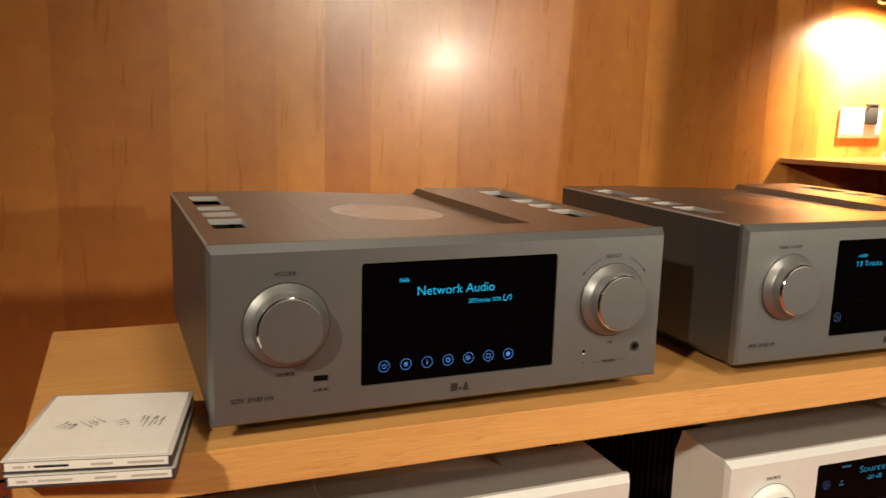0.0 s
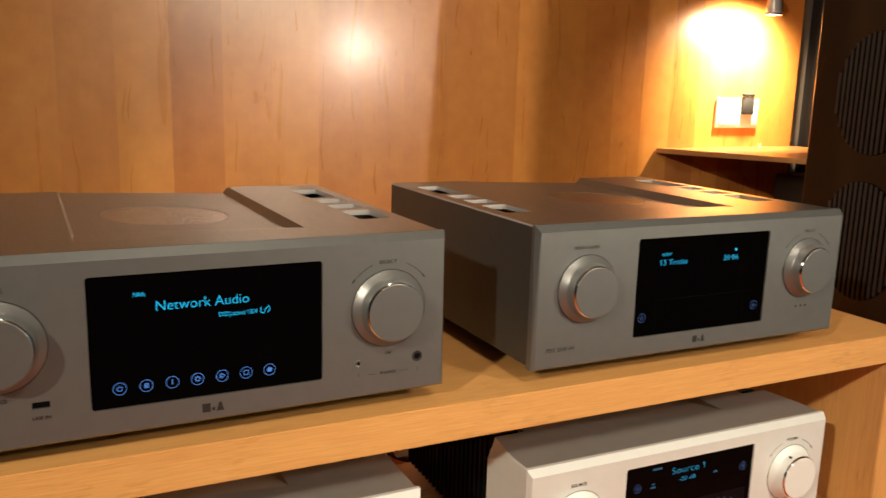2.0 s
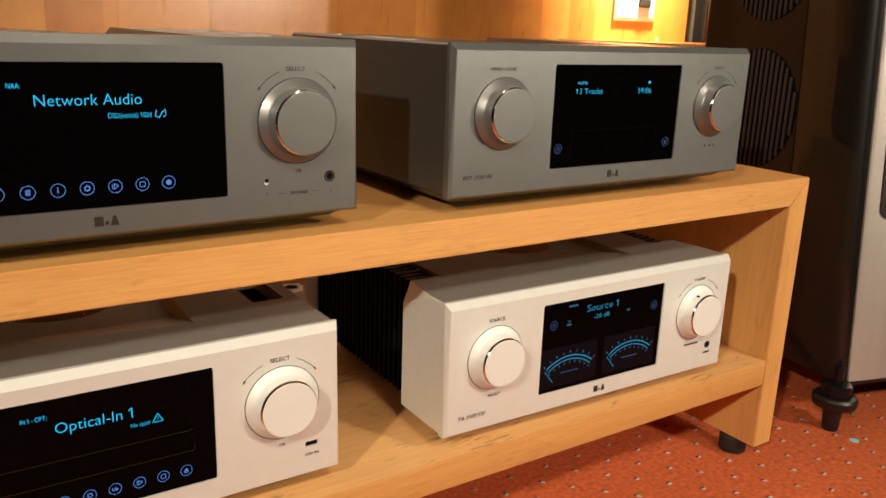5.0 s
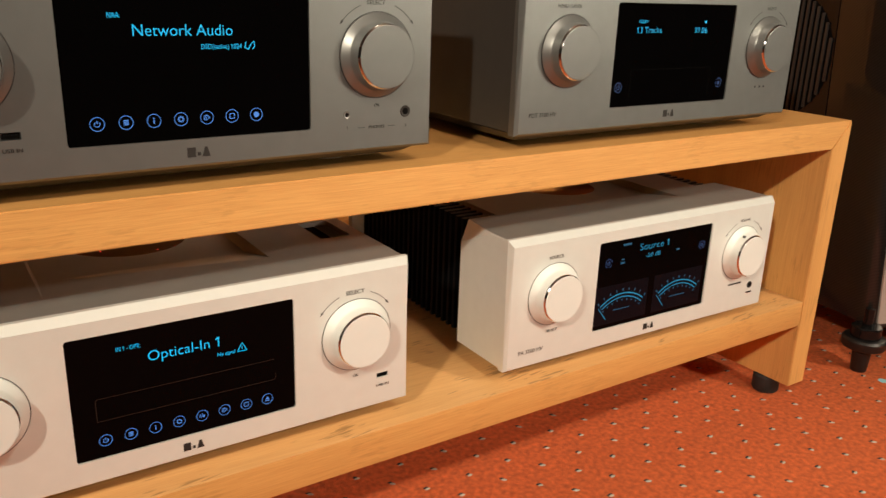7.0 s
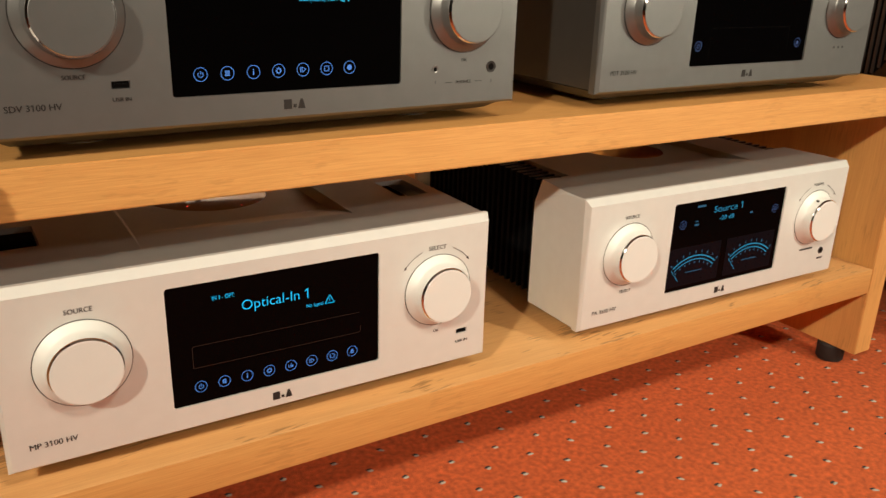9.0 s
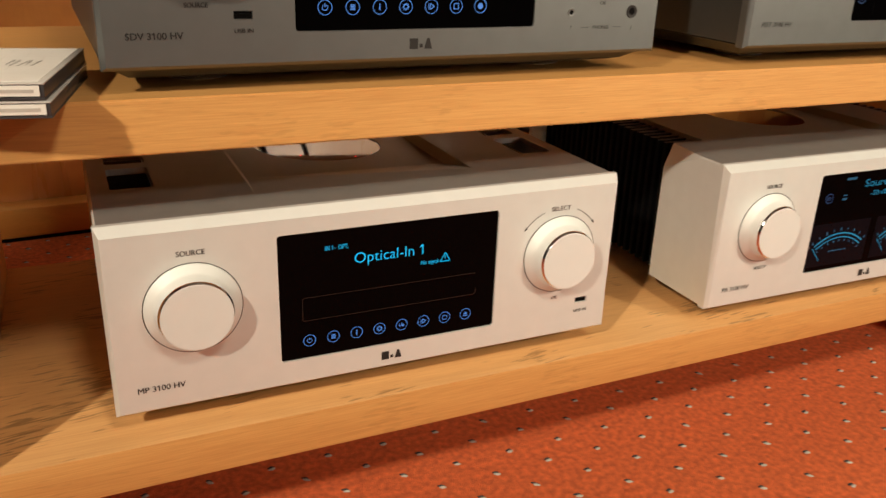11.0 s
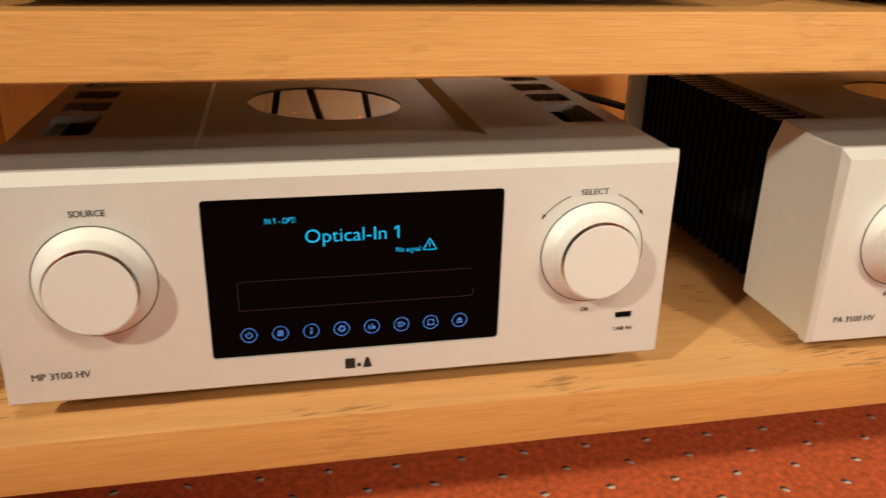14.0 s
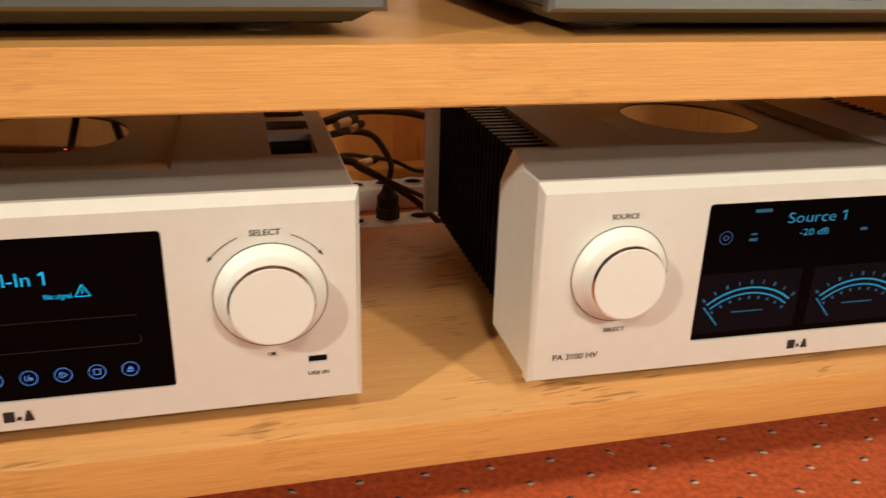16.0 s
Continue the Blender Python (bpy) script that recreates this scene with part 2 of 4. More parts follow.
SLAT = mat("dark_slat_plastic", (0.028, 0.027, 0.027), 0.5, 0.0, 0.1)
BLACK_SATIN = mat("black_satin_metal", (0.009, 0.008, 0.008), 0.4, 0.0, 0.15)
FRONT_SILVER = mat("brushed_silver_panel", (0.62, 0.59, 0.56), 0.38, 0.6, 0.04, 40, (1, 1, 0.1), 0.05, 900)
CASE = mat("clear_case_plastic", (0.62, 0.60, 0.57), 0.12, 0, 0.03)
PAPER = mat("white_card", (0.84, 0.82, 0.77), 0.55, 0, 0.05, 20)
PAPER_LINE = mat("grey_print", (0.50, 0.47, 0.43), 0.55)
PAPER_FAINT = mat("faint_print", (0.76, 0.73, 0.68), 0.55)
TRAY_GREY = mat("dark_case_tray", (0.05, 0.047, 0.05), 0.35)
BLUE_STICKER = mat("pale_blue_sticker", (0.28, 0.62, 0.72), 0.5)


def carbon(name):
    m = bpy.data.materials.new(name)
    m.use_nodes = True
    nt, p = m.node_tree, m.node_tree.nodes["Principled BSDF"]
    tc, mp, wv = (nt.nodes.new("ShaderNode" + k) for k in ("TexCoord", "Mapping", "TexWave"))
    mp.inputs["Scale"].default_value = (0.4, 1, 1)
    wv.bands_direction = "DIAGONAL"
    wv.inputs["Scale"].default_value, wv.inputs["Distortion"].default_value = 105, 0.15
    ramp = nt.nodes.new("ShaderNodeValToRGB")
    ramp.color_ramp.elements[0].color, ramp.color_ramp.elements[1].color = (0.0012, 0.0012, 0.0012, 1), (0.0095, 0.009, 0.0088, 1)
    nt.links.new(tc.outputs["Object"], mp.inputs[0])
    nt.links.new(mp.outputs[0], wv.inputs["Vector"])
    nt.links.new(wv.outputs[1], ramp.inputs[0])
    nt.links.new(ramp.outputs[0], p.inputs["Base Color"])
    p.inputs["Roughness"].default_value = 0.4
    p.inputs["Specular IOR Level"].default_value = 0.25
    p.inputs["Coat Weight"].default_value, p.inputs["Coat Roughness"].default_value = 0.8, 0.03
    return m


CARBON = carbon("carbon_fibre_weave")


# ---- building helpers ----
def smooth(me, angle=35):
    me.polygons.foreach_set("use_smooth", [True] * len(me.polygons))
    me.update()
    bm = bmesh.new()
    bm.from_mesh(me)
    for e in bm.edges:
        e.smooth = len(e.link_faces) == 2 and e.calc_face_angle(0) < radians(angle)
    bm.to_mesh(me)
    bm.free()


def mesh_of(name, bm, material, shade=True):
    me = bpy.data.meshes.new(name)
    bmesh.ops.recalc_face_normals(bm, faces=bm.faces)
    bm.to_mesh(me)
    bm.free()
    for mm in material if isinstance(material, (list, tuple)) else (material,):
        me.materials.append(mm)
    if shade:
        smooth(me)
    return me


def part(name, bm, material, parent=None, label="", at=None, shade=True):
    """One mesh object under a thing or a part."""
    ob = new(name, mesh_of(name, bm, material, shade))
    ob.parent = parent
    if at is not None:
        ob.matrix_local = at
    if label:
        ob["label"] = label
    return ob


def thing(name, place, label, category, group="", kind=""):
    ob = new(name)
    ob.empty_display_size = 0.05
    ob.matrix_world = place
    return tagged(ob, label, category, group, kind)


def box(x0, x1, y0, y1, z0, z1, bevel=0.0, bm=None, seg=2):
    own = bmesh.new()
    bmesh.ops.create_cube(own, size=1)
    for v in own.verts:
        v.co = (x0 + (v.co.x + 0.5) * (x1 - x0), y0 + (v.co.y + 0.5) * (y1 - y0), z0 + (v.co.z + 0.5) * (z1 - z0))
    if bevel:
        bmesh.ops.bevel(own, geom=own.edges[:], offset=bevel, segments=seg, affect="EDGES", profile=0.5)
    if bm is None:
        return own
    me = bpy.data.meshes.new("t")
    own.to_mesh(me)
    own.free()
    bm.from_mesh(me)
    bpy.data.meshes.remove(me)
    return bm


def lathe(profile, seg=64, bm=None, axis="y", centre=(0, 0, 0), caps=True):
    """A solid of revolution; profile of (radius, distance along the axis)."""
    bm = bm or bmesh.new()
    rings = []
    for r, h in profile:
        ring = []
        for i in range(seg):
            a = 2 * math.pi * i / seg
            c, s = r * math.cos(a), r * math.sin(a)
            co = (c, h, s) if axis == "y" else (c, s, h) if axis == "z" else (h, c, s)
            ring.append(bm.verts.new(Vector(co) + Vector(centre)))
        rings.append(ring)
    for a, b in zip(rings, rings[1:]):
        for i in range(seg):
            bm.faces.new((a[i], a[(i + 1) % seg], b[(i + 1) % seg], b[i]))
    if caps:
        bm.faces.new(rings[0])
        bm.faces.new(rings[-1])
    return bm


def annulus(cx, cz, r0, r1, y, seg=40, a0=0.0, a1=360.0, bm=None):
    """A flat ring or arc in the xz plane."""
    bm = bm or bmesh.new()
    full = abs(a1 - a0) >= 359.9
    n = seg if full else seg + 1
    rows = []
    for i in range(n):
        a = radians(a0 + (a1 - a0) * i / seg)
        rows.append([bm.verts.new((cx + r * math.cos(a), y, cz + r * math.sin(a))) for r in (r0, r1)])
    for i in range(seg):
        p, q = rows[i], rows[(i + 1) % n]
        bm.faces.new((p[0], p[1], q[1], q[0]))
    return bm


def quad(x0, x1, z0, z1, y, bm=None):
    bm = bm or bmesh.new()
    bm.faces.new([bm.verts.new(c) for c in ((x0, y, z0), (x1, y, z0), (x1, y, z1), (x0, y, z1))])
    return bm


def stroke(points, width, y, bm=None):
    """A flat line of some width through points (x, z)."""
    bm = bm or bmesh.new()
    for (xa, za), (xb, zb) in zip(points, points[1:]):
        d = Vector((xb - xa, zb - za)).normalized() * width / 2
        n = Vector((-d.y, d.x))
        bm.faces.new([bm.verts.new((x, y, z)) for x, z in ((xa + n.x, za + n.y), (xa - n.x, za - n.y), (xb - n.x, zb - n.y), (xb + n.x, zb + n.y))])
    return bm


def rounded(x0, x1, y0, y1, r, seg=5):
    pts = []
    for cx, cy, a in ((x1 - r, y1 - r, 0), (x0 + r, y1 - r, 90), (x0 + r, y0 + r, 180), (x1 - r, y0 + r, 270)):
        for i in range(seg + 1):
            t = radians(a + 90 * i / seg)
            pts.append((cx + r * math.cos(t), cy + r * math.sin(t)))
    return pts


def circle(cx, cy, r, seg=48):
    return [(cx + r * math.cos(2 * math.pi * i / seg), cy + r * math.sin(2 * math.pi * i / seg)) for i in range(seg)]


def plate(bm, outer, holes, to3, hole_depth=0.0, wall_slot=0):
    """A flat face with holes; to3 lifts (a, b, depth) to space; each hole gets walls hole_depth deep."""
    loops = [outer] + holes
    flat = [[Vector((a, b, 0)) for a, b in lp] for lp in loops]
    verts = [bm.verts.new(to3(a, b, 0.0)) for lp in loops for a, b in lp]
    for tri in tessellate_polygon(flat):
        try:
            bm.faces.new([verts[i] for i in tri])
        except ValueError:
            pass
    if hole_depth:
        k = len(outer)
        for h in holes:
            top = verts[k:k + len(h)]
            low = [bm.verts.new(to3(a, b, hole_depth)) for a, b in h]
            for i in range(len(h)):
                j = (i + 1) % len(h)
                bm.faces.new((top[i], top[j], low[j], low[i])).material_index = wall_slot
            k += len(h)
    return verts[:len(outer)]


def tube(points, radius, seg=8):
    """A cable through points, rounded by a spline."""
    pts = [Vector(p) for p in points]
    fine = []
    ext = [pts[0] * 2 - pts[1]] + pts + [pts[-1] * 2 - pts[-2]]
    for i in range(1, len(ext) - 2):
        a, b, c, d = ext[i - 1:i + 3]
        for k in range(8):
            t = k / 8
            fine.append(0.5 * (2 * b + (c - a) * t + (2 * a - 5 * b + 4 * c - d) * t * t + (3 * b - a - 3 * c + d) * t ** 3))
    fine.append(pts[-1])
    bm, prev = bmesh.new(), None
    for i, p in enumerate(fine):
        way = (fine[min(i + 1, len(fine) - 1)] - fine[max(i - 1, 0)]).normalized()
        side = way.cross(Vector((0.3, 0.2, 1))).normalized()
        up = side.cross(way)
        ring = [bm.verts.new(p + radius * (side * math.cos(2 * math.pi * k / seg) + up * math.sin(2 * math.pi * k / seg))) for k in range(seg)]
        if prev:
            for k in range(seg):
                bm.faces.new((prev[k], prev[(k + 1) % seg], ring[(k + 1) % seg], ring[k]))
        else:
            bm.faces.new(ring)
        prev = ring
    bm.faces.new(prev)
    return bm


FACING = Matrix.Rotation(radians(90), 4, "X")


def letters(text, height, bold):
    """Flat letters from the built-in font, set from x = 0, with their width."""
    cu = bpy.data.curves.new("w", "FONT")
    cu.body, cu.size, cu.align_x, cu.align_y = text, height / 0.70, "LEFT", "CENTER"
    cu.offset, cu.resolution_u = bold, 3
    tmp = bpy.data.objects.new("w", cu)
    me = bpy.data.meshes.new_from_object(tmp)
    bpy.data.objects.remove(tmp)
    bpy.data.curves.remove(cu)
    xs = [v.co.x for v in me.vertices]
    return me, min(xs), max(xs)


def words(text, x, z, height, material, parent, y=0.0, align="CENTER", name="lettering", width=0.0, bold=0.0):
    """Writing in the xz plane that faces -y; z is its middle line, height that of its capitals, width its whole length."""
    thin = min(bold, 0.0)
    me, lo, hi = letters(text, height, thin)
    ys = [v.co.y for v in me.vertices]
    mid = (min(ys) + max(ys)) / 2 if text.upper() == text else 0.0
    bm = bmesh.new()
    bm.from_mesh(me)
    bpy.data.meshes.remove(me)
    # a flag on each figure one, which the font draws as a bare stem
    for i, ch in enumerate(text):
        if ch == "1":
            m2, _, xr = letters(text[:i + 1], height, thin)
            ones = [v.co for v in m2.vertices if v.co.x > xr - 0.16 * height]
            top = max(c.y for c in ones)
            xl = min(c.x for c in ones)
            bpy.data.meshes.remove(m2)
            cs = ((xl, top), (xl, top - 0.17 * height), (xl - 0.22 * height, top - 0.30 * height), (xl - 0.22 * height, top - 0.16 * height))
            bm.faces.new([bm.verts.new((a, b, 0)) for a, b in cs])
    if bold > 0:
        # heavier strokes: the same letters again, a hair aside and a hair deeper
        again = [bm.copy() for _ in range(2)]
        for off, cp in zip((-bold, bold), again):
            cp.transform(Matrix.Translation((off, 0.3 * off, -0.00003 - 0.00003 * (off > 0))))
            tmp = bpy.data.meshes.new("t")
            cp.to_mesh(tmp)
            cp.free()
            bm.from_mesh(tmp)
            bpy.data.meshes.remove(tmp)
    k = width / (hi - lo) if width else 1.0
    start = x - (hi - lo) * k / 2 if align == "CENTER" else x
    bm.transform(Matrix.Translation((start, y, z)) @ FACING @ Matrix.Diagonal((k, 1, 1, 1)) @ Matrix.Translation((-lo, -mid, 0)))
    return part(name, bm, material, parent, shade=False)


# ---- the room ----
def slab(name, x0, x1, y0, y1, z0, z1, material, label, category):
    ob = part(name, box(x0, x1, y0, y1, z0, z1), material, shade=False)
    return tagged(ob, label, category, kind="structure")


slab("floor", -5.0, 5.5, -6.0, 1.6, -0.1, 0.0, CARPET, "terracotta orange carpet with small pale flecks in rows", "floor")
slab("ceiling", -5.0, 5.5, -6.0, 1.6, 3.0, 3.1, CEIL, "plain pale painted ceiling", "ceiling")
slab("wall_south", -5.0, 5.5, -6.1, -6.0, 0, 3.0, PLASTER, "plain painted wall", "wall")
slab("wall_west", -5.1, -5.0, -6.1, 1.6, 0, 3.0, PLASTER, "plain painted wall", "wall")
slab("wall_east", 5.5, 5.6, -6.1, 1.6, 0, 3.0, PLASTER, "plain painted wall", "wall")

# the panelled wall behind the rack, turned a little against it
WALL = pose(0, 1.04, 0, 0, 0, 3.3)
wall = part("wall_north", box(-5.1, 5.6, 0.0195, 0.14, 0.0, 3.0), PLASTER, shade=False)
wall.matrix_world = WALL
tagged(wall, "wall clad in glossy cherry veneer boards", "wall", kind="structure")
x = -2.601
while x < 2.24:
    w = min(0.106, 2.335 - x)
    b = part("board", box(-w / 2, w / 2, 0.0, 0.019, -1.22, 1.36), VENEER, wall, at=pose(x + w / 2, 0, 1.24))
    x += w
edge = part("trim", box(2.3355, 2.42, -0.03, 0.019, 0.0, 2.6, 0.003), BLACK_SATIN)
edge.matrix_world = WALL
tagged(edge, "dark upright trim at the end of the veneer", "trim", kind="structure")
skirt = part("baseboard", box(-2.6, 2.335, -0.052, -0.0005, 0.007, 0.062, 0.003, seg=2), SKIRT)
skirt.matrix_world = WALL
tagged(skirt, "low cherry wood baseboard over a black strip that stands for shade", "baseboard", kind="structure")
# solid black strip in place of the shade below the baseboard
part("shade_strip", box(-2.598, 2.333, -0.050, -0.002, 0.0, 0.0069), DARK, skirt, "black strip for the shade under the baseboard", shade=False)


# ---- the rack ----
FRONT, BACK, LEFT, RIGHT = -0.013, 0.407, -0.134, 1.197
SHELF_TOP, SHELF_LOW, THICK = 0.449, 0.174, 0.0395


def mitred(x0, x1, z0, z1, cut0, cut1, upright, bevel=0.0012):
    """A board of the frame whose ends are cut at 45 degrees."""
    if upright:
        prof = [(x0, z0), (x1, z0), (x1, z1 - cut1), (x0, z1 - cut0)]
    else:
        prof = [(x0, z1), (x0 + cut0, z0), (x1 - cut1, z0), (x1, z1)]
    bm = bmesh.new()
    a = [bm.verts.new((px, FRONT, pz)) for px, pz in prof]
    b = [bm.verts.new((px, BACK, pz)) for px, pz in prof]
    bm.faces.new(a)
    bm.faces.new(b[::-1])
    for i in range(4):
        j = (i + 1) % 4
        bm.faces.new((a[i], b[i], b[j], a[j]))
    bmesh.ops.bevel(bm, geom=bm.edges[:], offset=bevel, segments=2, affect="EDGES")
    return bm


rack = thing("media_rack", pose(0, 0, 0), "low two-tier media rack of pale oiled hardwood with mitred corners", "media rack")
def topped(bm):
    """Flat-sawn figure on the upper face, its sheen painted in as paler colour; straight grain on the edges."""
    bm.normal_update()
    for f in bm.faces:
        f.material_index = 1 if abs(f.normal.z) > 0.9 and f.calc_center_median().z > 0.17 else 0
    return bm


part("top_board", mitred(LEFT, RIGHT, SHELF_TOP - THICK, SHELF_TOP, THICK, THICK, False), OAK_X, rack)
part("side_board", mitred(RIGHT - THICK, RIGHT, 0.03, SHELF_TOP - 0.0003, THICK, 0, True), OAK_Z, rack)
part("side_board", mitred(LEFT, LEFT + THICK, 0.03, SHELF_TOP - 0.0003, 0, THICK, True), OAK_Z, rack)
part("shelf", topped(box(LEFT + THICK + 0.0003, RIGHT - THICK - 0.0003, FRONT + 0.0005, BACK, SHELF_LOW - THICK, SHELF_LOW, 0.0012)), [OAK_X, OAK_TOP_SHEEN], rack)
for fx in (LEFT + 0.02, RIGHT - 0.022):
    for fy in (FRONT + 0.05, BACK - 0.05):
        part("foot", lathe([(0.019, 0), (0.021, 0.003), (0.021, 0.026), (0.018, 0.0302)], 24, axis="z", centre=(fx, fy, 0)), RUBBER, rack, "black rubber foot")


# ---- hi-fi components ----
W, H, D = 0.46, 0.157, 0.405
PRINT, GLOW = -0.0004, 0.0012
SCREEN = (0.1325, 0.332, 0.0225, 0.1365)


def front_panel(parent, metal, holes):
    """A thick front plate with a chamfered rim and real openings."""
    bm, c, back = bmesh.new(), 0.0035, 0.0125
    hs = [rounded(SCREEN[0], SCREEN[1], SCREEN[2], SCREEN[3], 0.003)] + holes
    outer = [(c, c - 0.002), (W - c, c - 0.002), (W - c, H - 2 * c), (c, H - 2 * c)]
    rim = plate(bm, outer, hs, lambda a, b, d: (a, d, b), hole_depth=0.003)
    edge = [bm.verts.new(p) for p in ((0, c, -0.0012), (W, c, -0.0012), (W, 2.2 * c, H), (0, 2.2 * c, H))]
    rear = [bm.verts.new(p) for p in ((0, back, -0.0012), (W, back, -0.0012), (W, back, H), (0, back, H))]
    for i in range(4):
        j = (i + 1) % 4
        bm.faces.new((rim[i], rim[j], edge[j], edge[i]))
        bm.faces.new((edge[i], edge[j], rear[j], rear[i]))
    return part("front_panel", bm, metal, parent, shade=False)


SLOTS = ((0.098, 0.160), (0.176, 0.208), (0.224, 0.256), (0.272, 0.352))


def cover(parent, metal, x0=0.003, x1=W - 0.003, wings=None, flush=False):
    """The top plate: two raised side strips, a sunken middle with a round opening, and vent slots."""
    bm, y0, y1, z = bmesh.new(), 0.0125, D, H - 0.0006
    na, nb, ny = 0.128, 0.336, 0.066
    if wings is None:
        outer = [(x0, y0), (x1, y0), (x1, y1), (nb, y1), (nb, ny), (na, ny - 0.016), (na, y1), (x0, y1)]
        holes = [rounded(sx, sx + 0.035, a, b, 0.003, 3) for sx in (0.018, 0.407) for a, b in SLOTS]
    else:
        wx, wy = wings
        outer = [(0.003, y0), (W - 0.003, y0), (W - 0.003, 0.045), (W - 0.011, wy), (W - wx, wy), (W - wx, y1), (nb, y1), (nb, ny), (na, ny - 0.016), (na, y1), (wx, y1), (wx, wy), (0.011, wy), (0.003, 0.045)]
        holes = []
    up = lambda a, b, d: (a, b, z - d)
    rim = plate(bm, outer, holes, up, hole_depth=0.0058, wall_slot=1)
    ids = {p: v for p, v in zip(outer, rim)}
    # sloping sides of the sunken middle, wide on one side
    ia, ib, iy = na + 0.003, nb - 0.007, ny + 0.05
    inner = [(ib, y1), (ib, iy), (ia, iy - 0.016), (ia, y1)]
    sink = lambda a: 0.0012 + 0.0344 * (a - ia)
    low = [bm.verts.new((a, b, z - sink(a))) for a, b in inner]
    ring = [ids[(nb, y1)], ids[(nb, ny)], ids[(na, ny - 0.016)], ids[(na, y1)]]
    for i in range(3):
        bm.faces.new((ring[i], ring[i + 1], low[i + 1], low[i]))
    disc = circle(0.227, 0.212, 0.0665)
    plate(bm, inner, [disc], lambda a, b, d: (a, b, z - sink(a) - d), hole_depth=0.008)
    ob = part("top_cover", bm, [metal, MILLED], parent, shade=False)
    drop = 0.0032 if flush else 0.0040
    glass = lathe([(0.0660, 0), (0.0660, 0.003)], 48, axis="z", centre=(0.227, 0.212, z - drop))
    for v in glass.verts:
        v.co.z -= sink(v.co.x)
    part("round_window", glass, DISC if flush else WINDOW, ob, "round satin cover disc" if flush else "round smoked glass window")
    return ob


def feet(parent, foot_height):
    for fx in (0.075, W - 0.075):
        for fy in (0.085, D - 0.06):
            ft = part("foot", lathe([(0.019, -foot_height + 0.004), (0.024, -foot_height + 0.005), (0.024, -0.012), (0.02, -0.009)], 28, axis="z", centre=(fx, fy, 0)), BLACK_SATIN, parent, "round black foot with a bright rim")
            part("foot_rim", lathe([(0.0, -foot_height), (0.024, -foot_height), (0.0252, -foot_height + 0.002), (0.024, -foot_height + 0.0052)], 28, axis="z", centre=(fx, fy, 0), caps=False), FOOT, ft)


def base_tray(parent, metal):
    """The underside: a shallow tray whose four sides slope inwards, with a dark bottom."""
    bm = bmesh.new()
    top = [bm.verts.new((a, b, 0.0008)) for a, b in ((0.003, 0.009), (W - 0.003, 0.009), (W - 0.003, D - 0.004), (0.003, D - 0.004))]
    low = [bm.verts.new((a, b, -0.0098)) for a, b in ((0.019, 0.026), (W - 0.019, 0.026), (W - 0.019, D - 0.02), (0.019, D - 0.02))]
    for i in range(4):
        j = (i + 1) % 4
        bm.faces.new((top[i], top[j], low[j], low[i]))
    bm.faces.new(low)
    bm.faces.new(top[::-1])
    tray = part("base_tray", bm, TITAN_SHADED if metal is TITAN else metal, parent, shade=False)
    part("bottom_plate", box(0.024, W - 0.024, 0.031, D - 0.025, -0.0112, -0.0099), BLACK_SATIN, tray, "dark bottom plate")


def chassis(parent, metal, foot_height):
    # titanium sides take the darker copy, their shade painted in
    part("body", box(0.0015, W - 0.0015, 0.0126, D, 0.002, H - 0.0200), TITAN_SHADED if metal is TITAN else metal, parent)
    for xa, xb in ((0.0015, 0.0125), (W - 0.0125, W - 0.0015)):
        part("side_rail", box(xa, xb, 0.0126, D, H - 0.0200, H - 0.0028), TITAN_SHADED if metal is TITAN else metal, parent)
    for X in (lambda v: v, lambda v: W - v):
        bm = bmesh.new()
        ends = [[bm.verts.new((X(px), py, H + pz)) for px, pz in ((0.0030, -0.0008), (0.0015, -0.0027), (0.0125, -0.0027), (0.0125, -0.0009))] for py in (0.0126, D)]
        for i in range(4):
            j = (i + 1) % 4
            bm.faces.new((ends[0][i], ends[0][j], ends[1][j], ends[1][i]))
        bm.faces.new(ends[0])
        bm.faces.new(ends[1][::-1])
        part("edge_chamfer", bm, MILLED if metal is TITAN else metal, parent, "bright milled edge" if metal is TITAN else "", shade=False)
    for sx in (0.016, 0.405):
        part("vent_tray", box(sx, sx + 0.039, 0.09, 0.36, H - 0.0199, H - 0.0185), DARK, parent, "black vent bottom")
    part("rear_rail", box(0.0126, W - 0.0126, D - 0.004, D, H - 0.0199, H - 0.0095), metal, parent)
    base_tray(parent, metal)
    feet(parent, foot_height)


def knob(parent, cx, metal, dot=False):
    """A turned knob: a shallow conical skirt, a steep barrel, a polished bevel round the flat face."""
    cz = 0.0855
    part("ring_groove", annulus(cx, cz, 0.0377, 0.0383, -0.0003, 64), INK, parent)
    skirt = lathe([(0.0375, 0.0), (0.0373, -0.0012), (0.0316, -0.0058), (0.0309, -0.0066), (0.0302, -0.0080), (0.0290, -0.0168)], 72, centre=(cx, 0, cz), caps=False)
    k = part("dial_knob", skirt, metal, parent)
    part("polished_rim", lathe([(0.0290, -0.0168), (0.0286, -0.0176), (0.0275, -0.0189)], 72, centre=(cx, 0, cz), caps=False), CHROME, k, "polished bevel")
    part("knob_face", lathe([(0.0275, -0.0189), (0.0270, -0.0191), (0.0, -0.0191)], 72, centre=(cx, 0, cz), caps=False), TITAN if metal is TITAN_KNOB else metal, k, shade=False)
    if dot:
        part("index_mark", lathe([(0.0016, -0.0128), (0.0016, -0.0098)], 12, centre=(cx - 0.013, 0, cz + 0.0272)), INK, k)
    return k


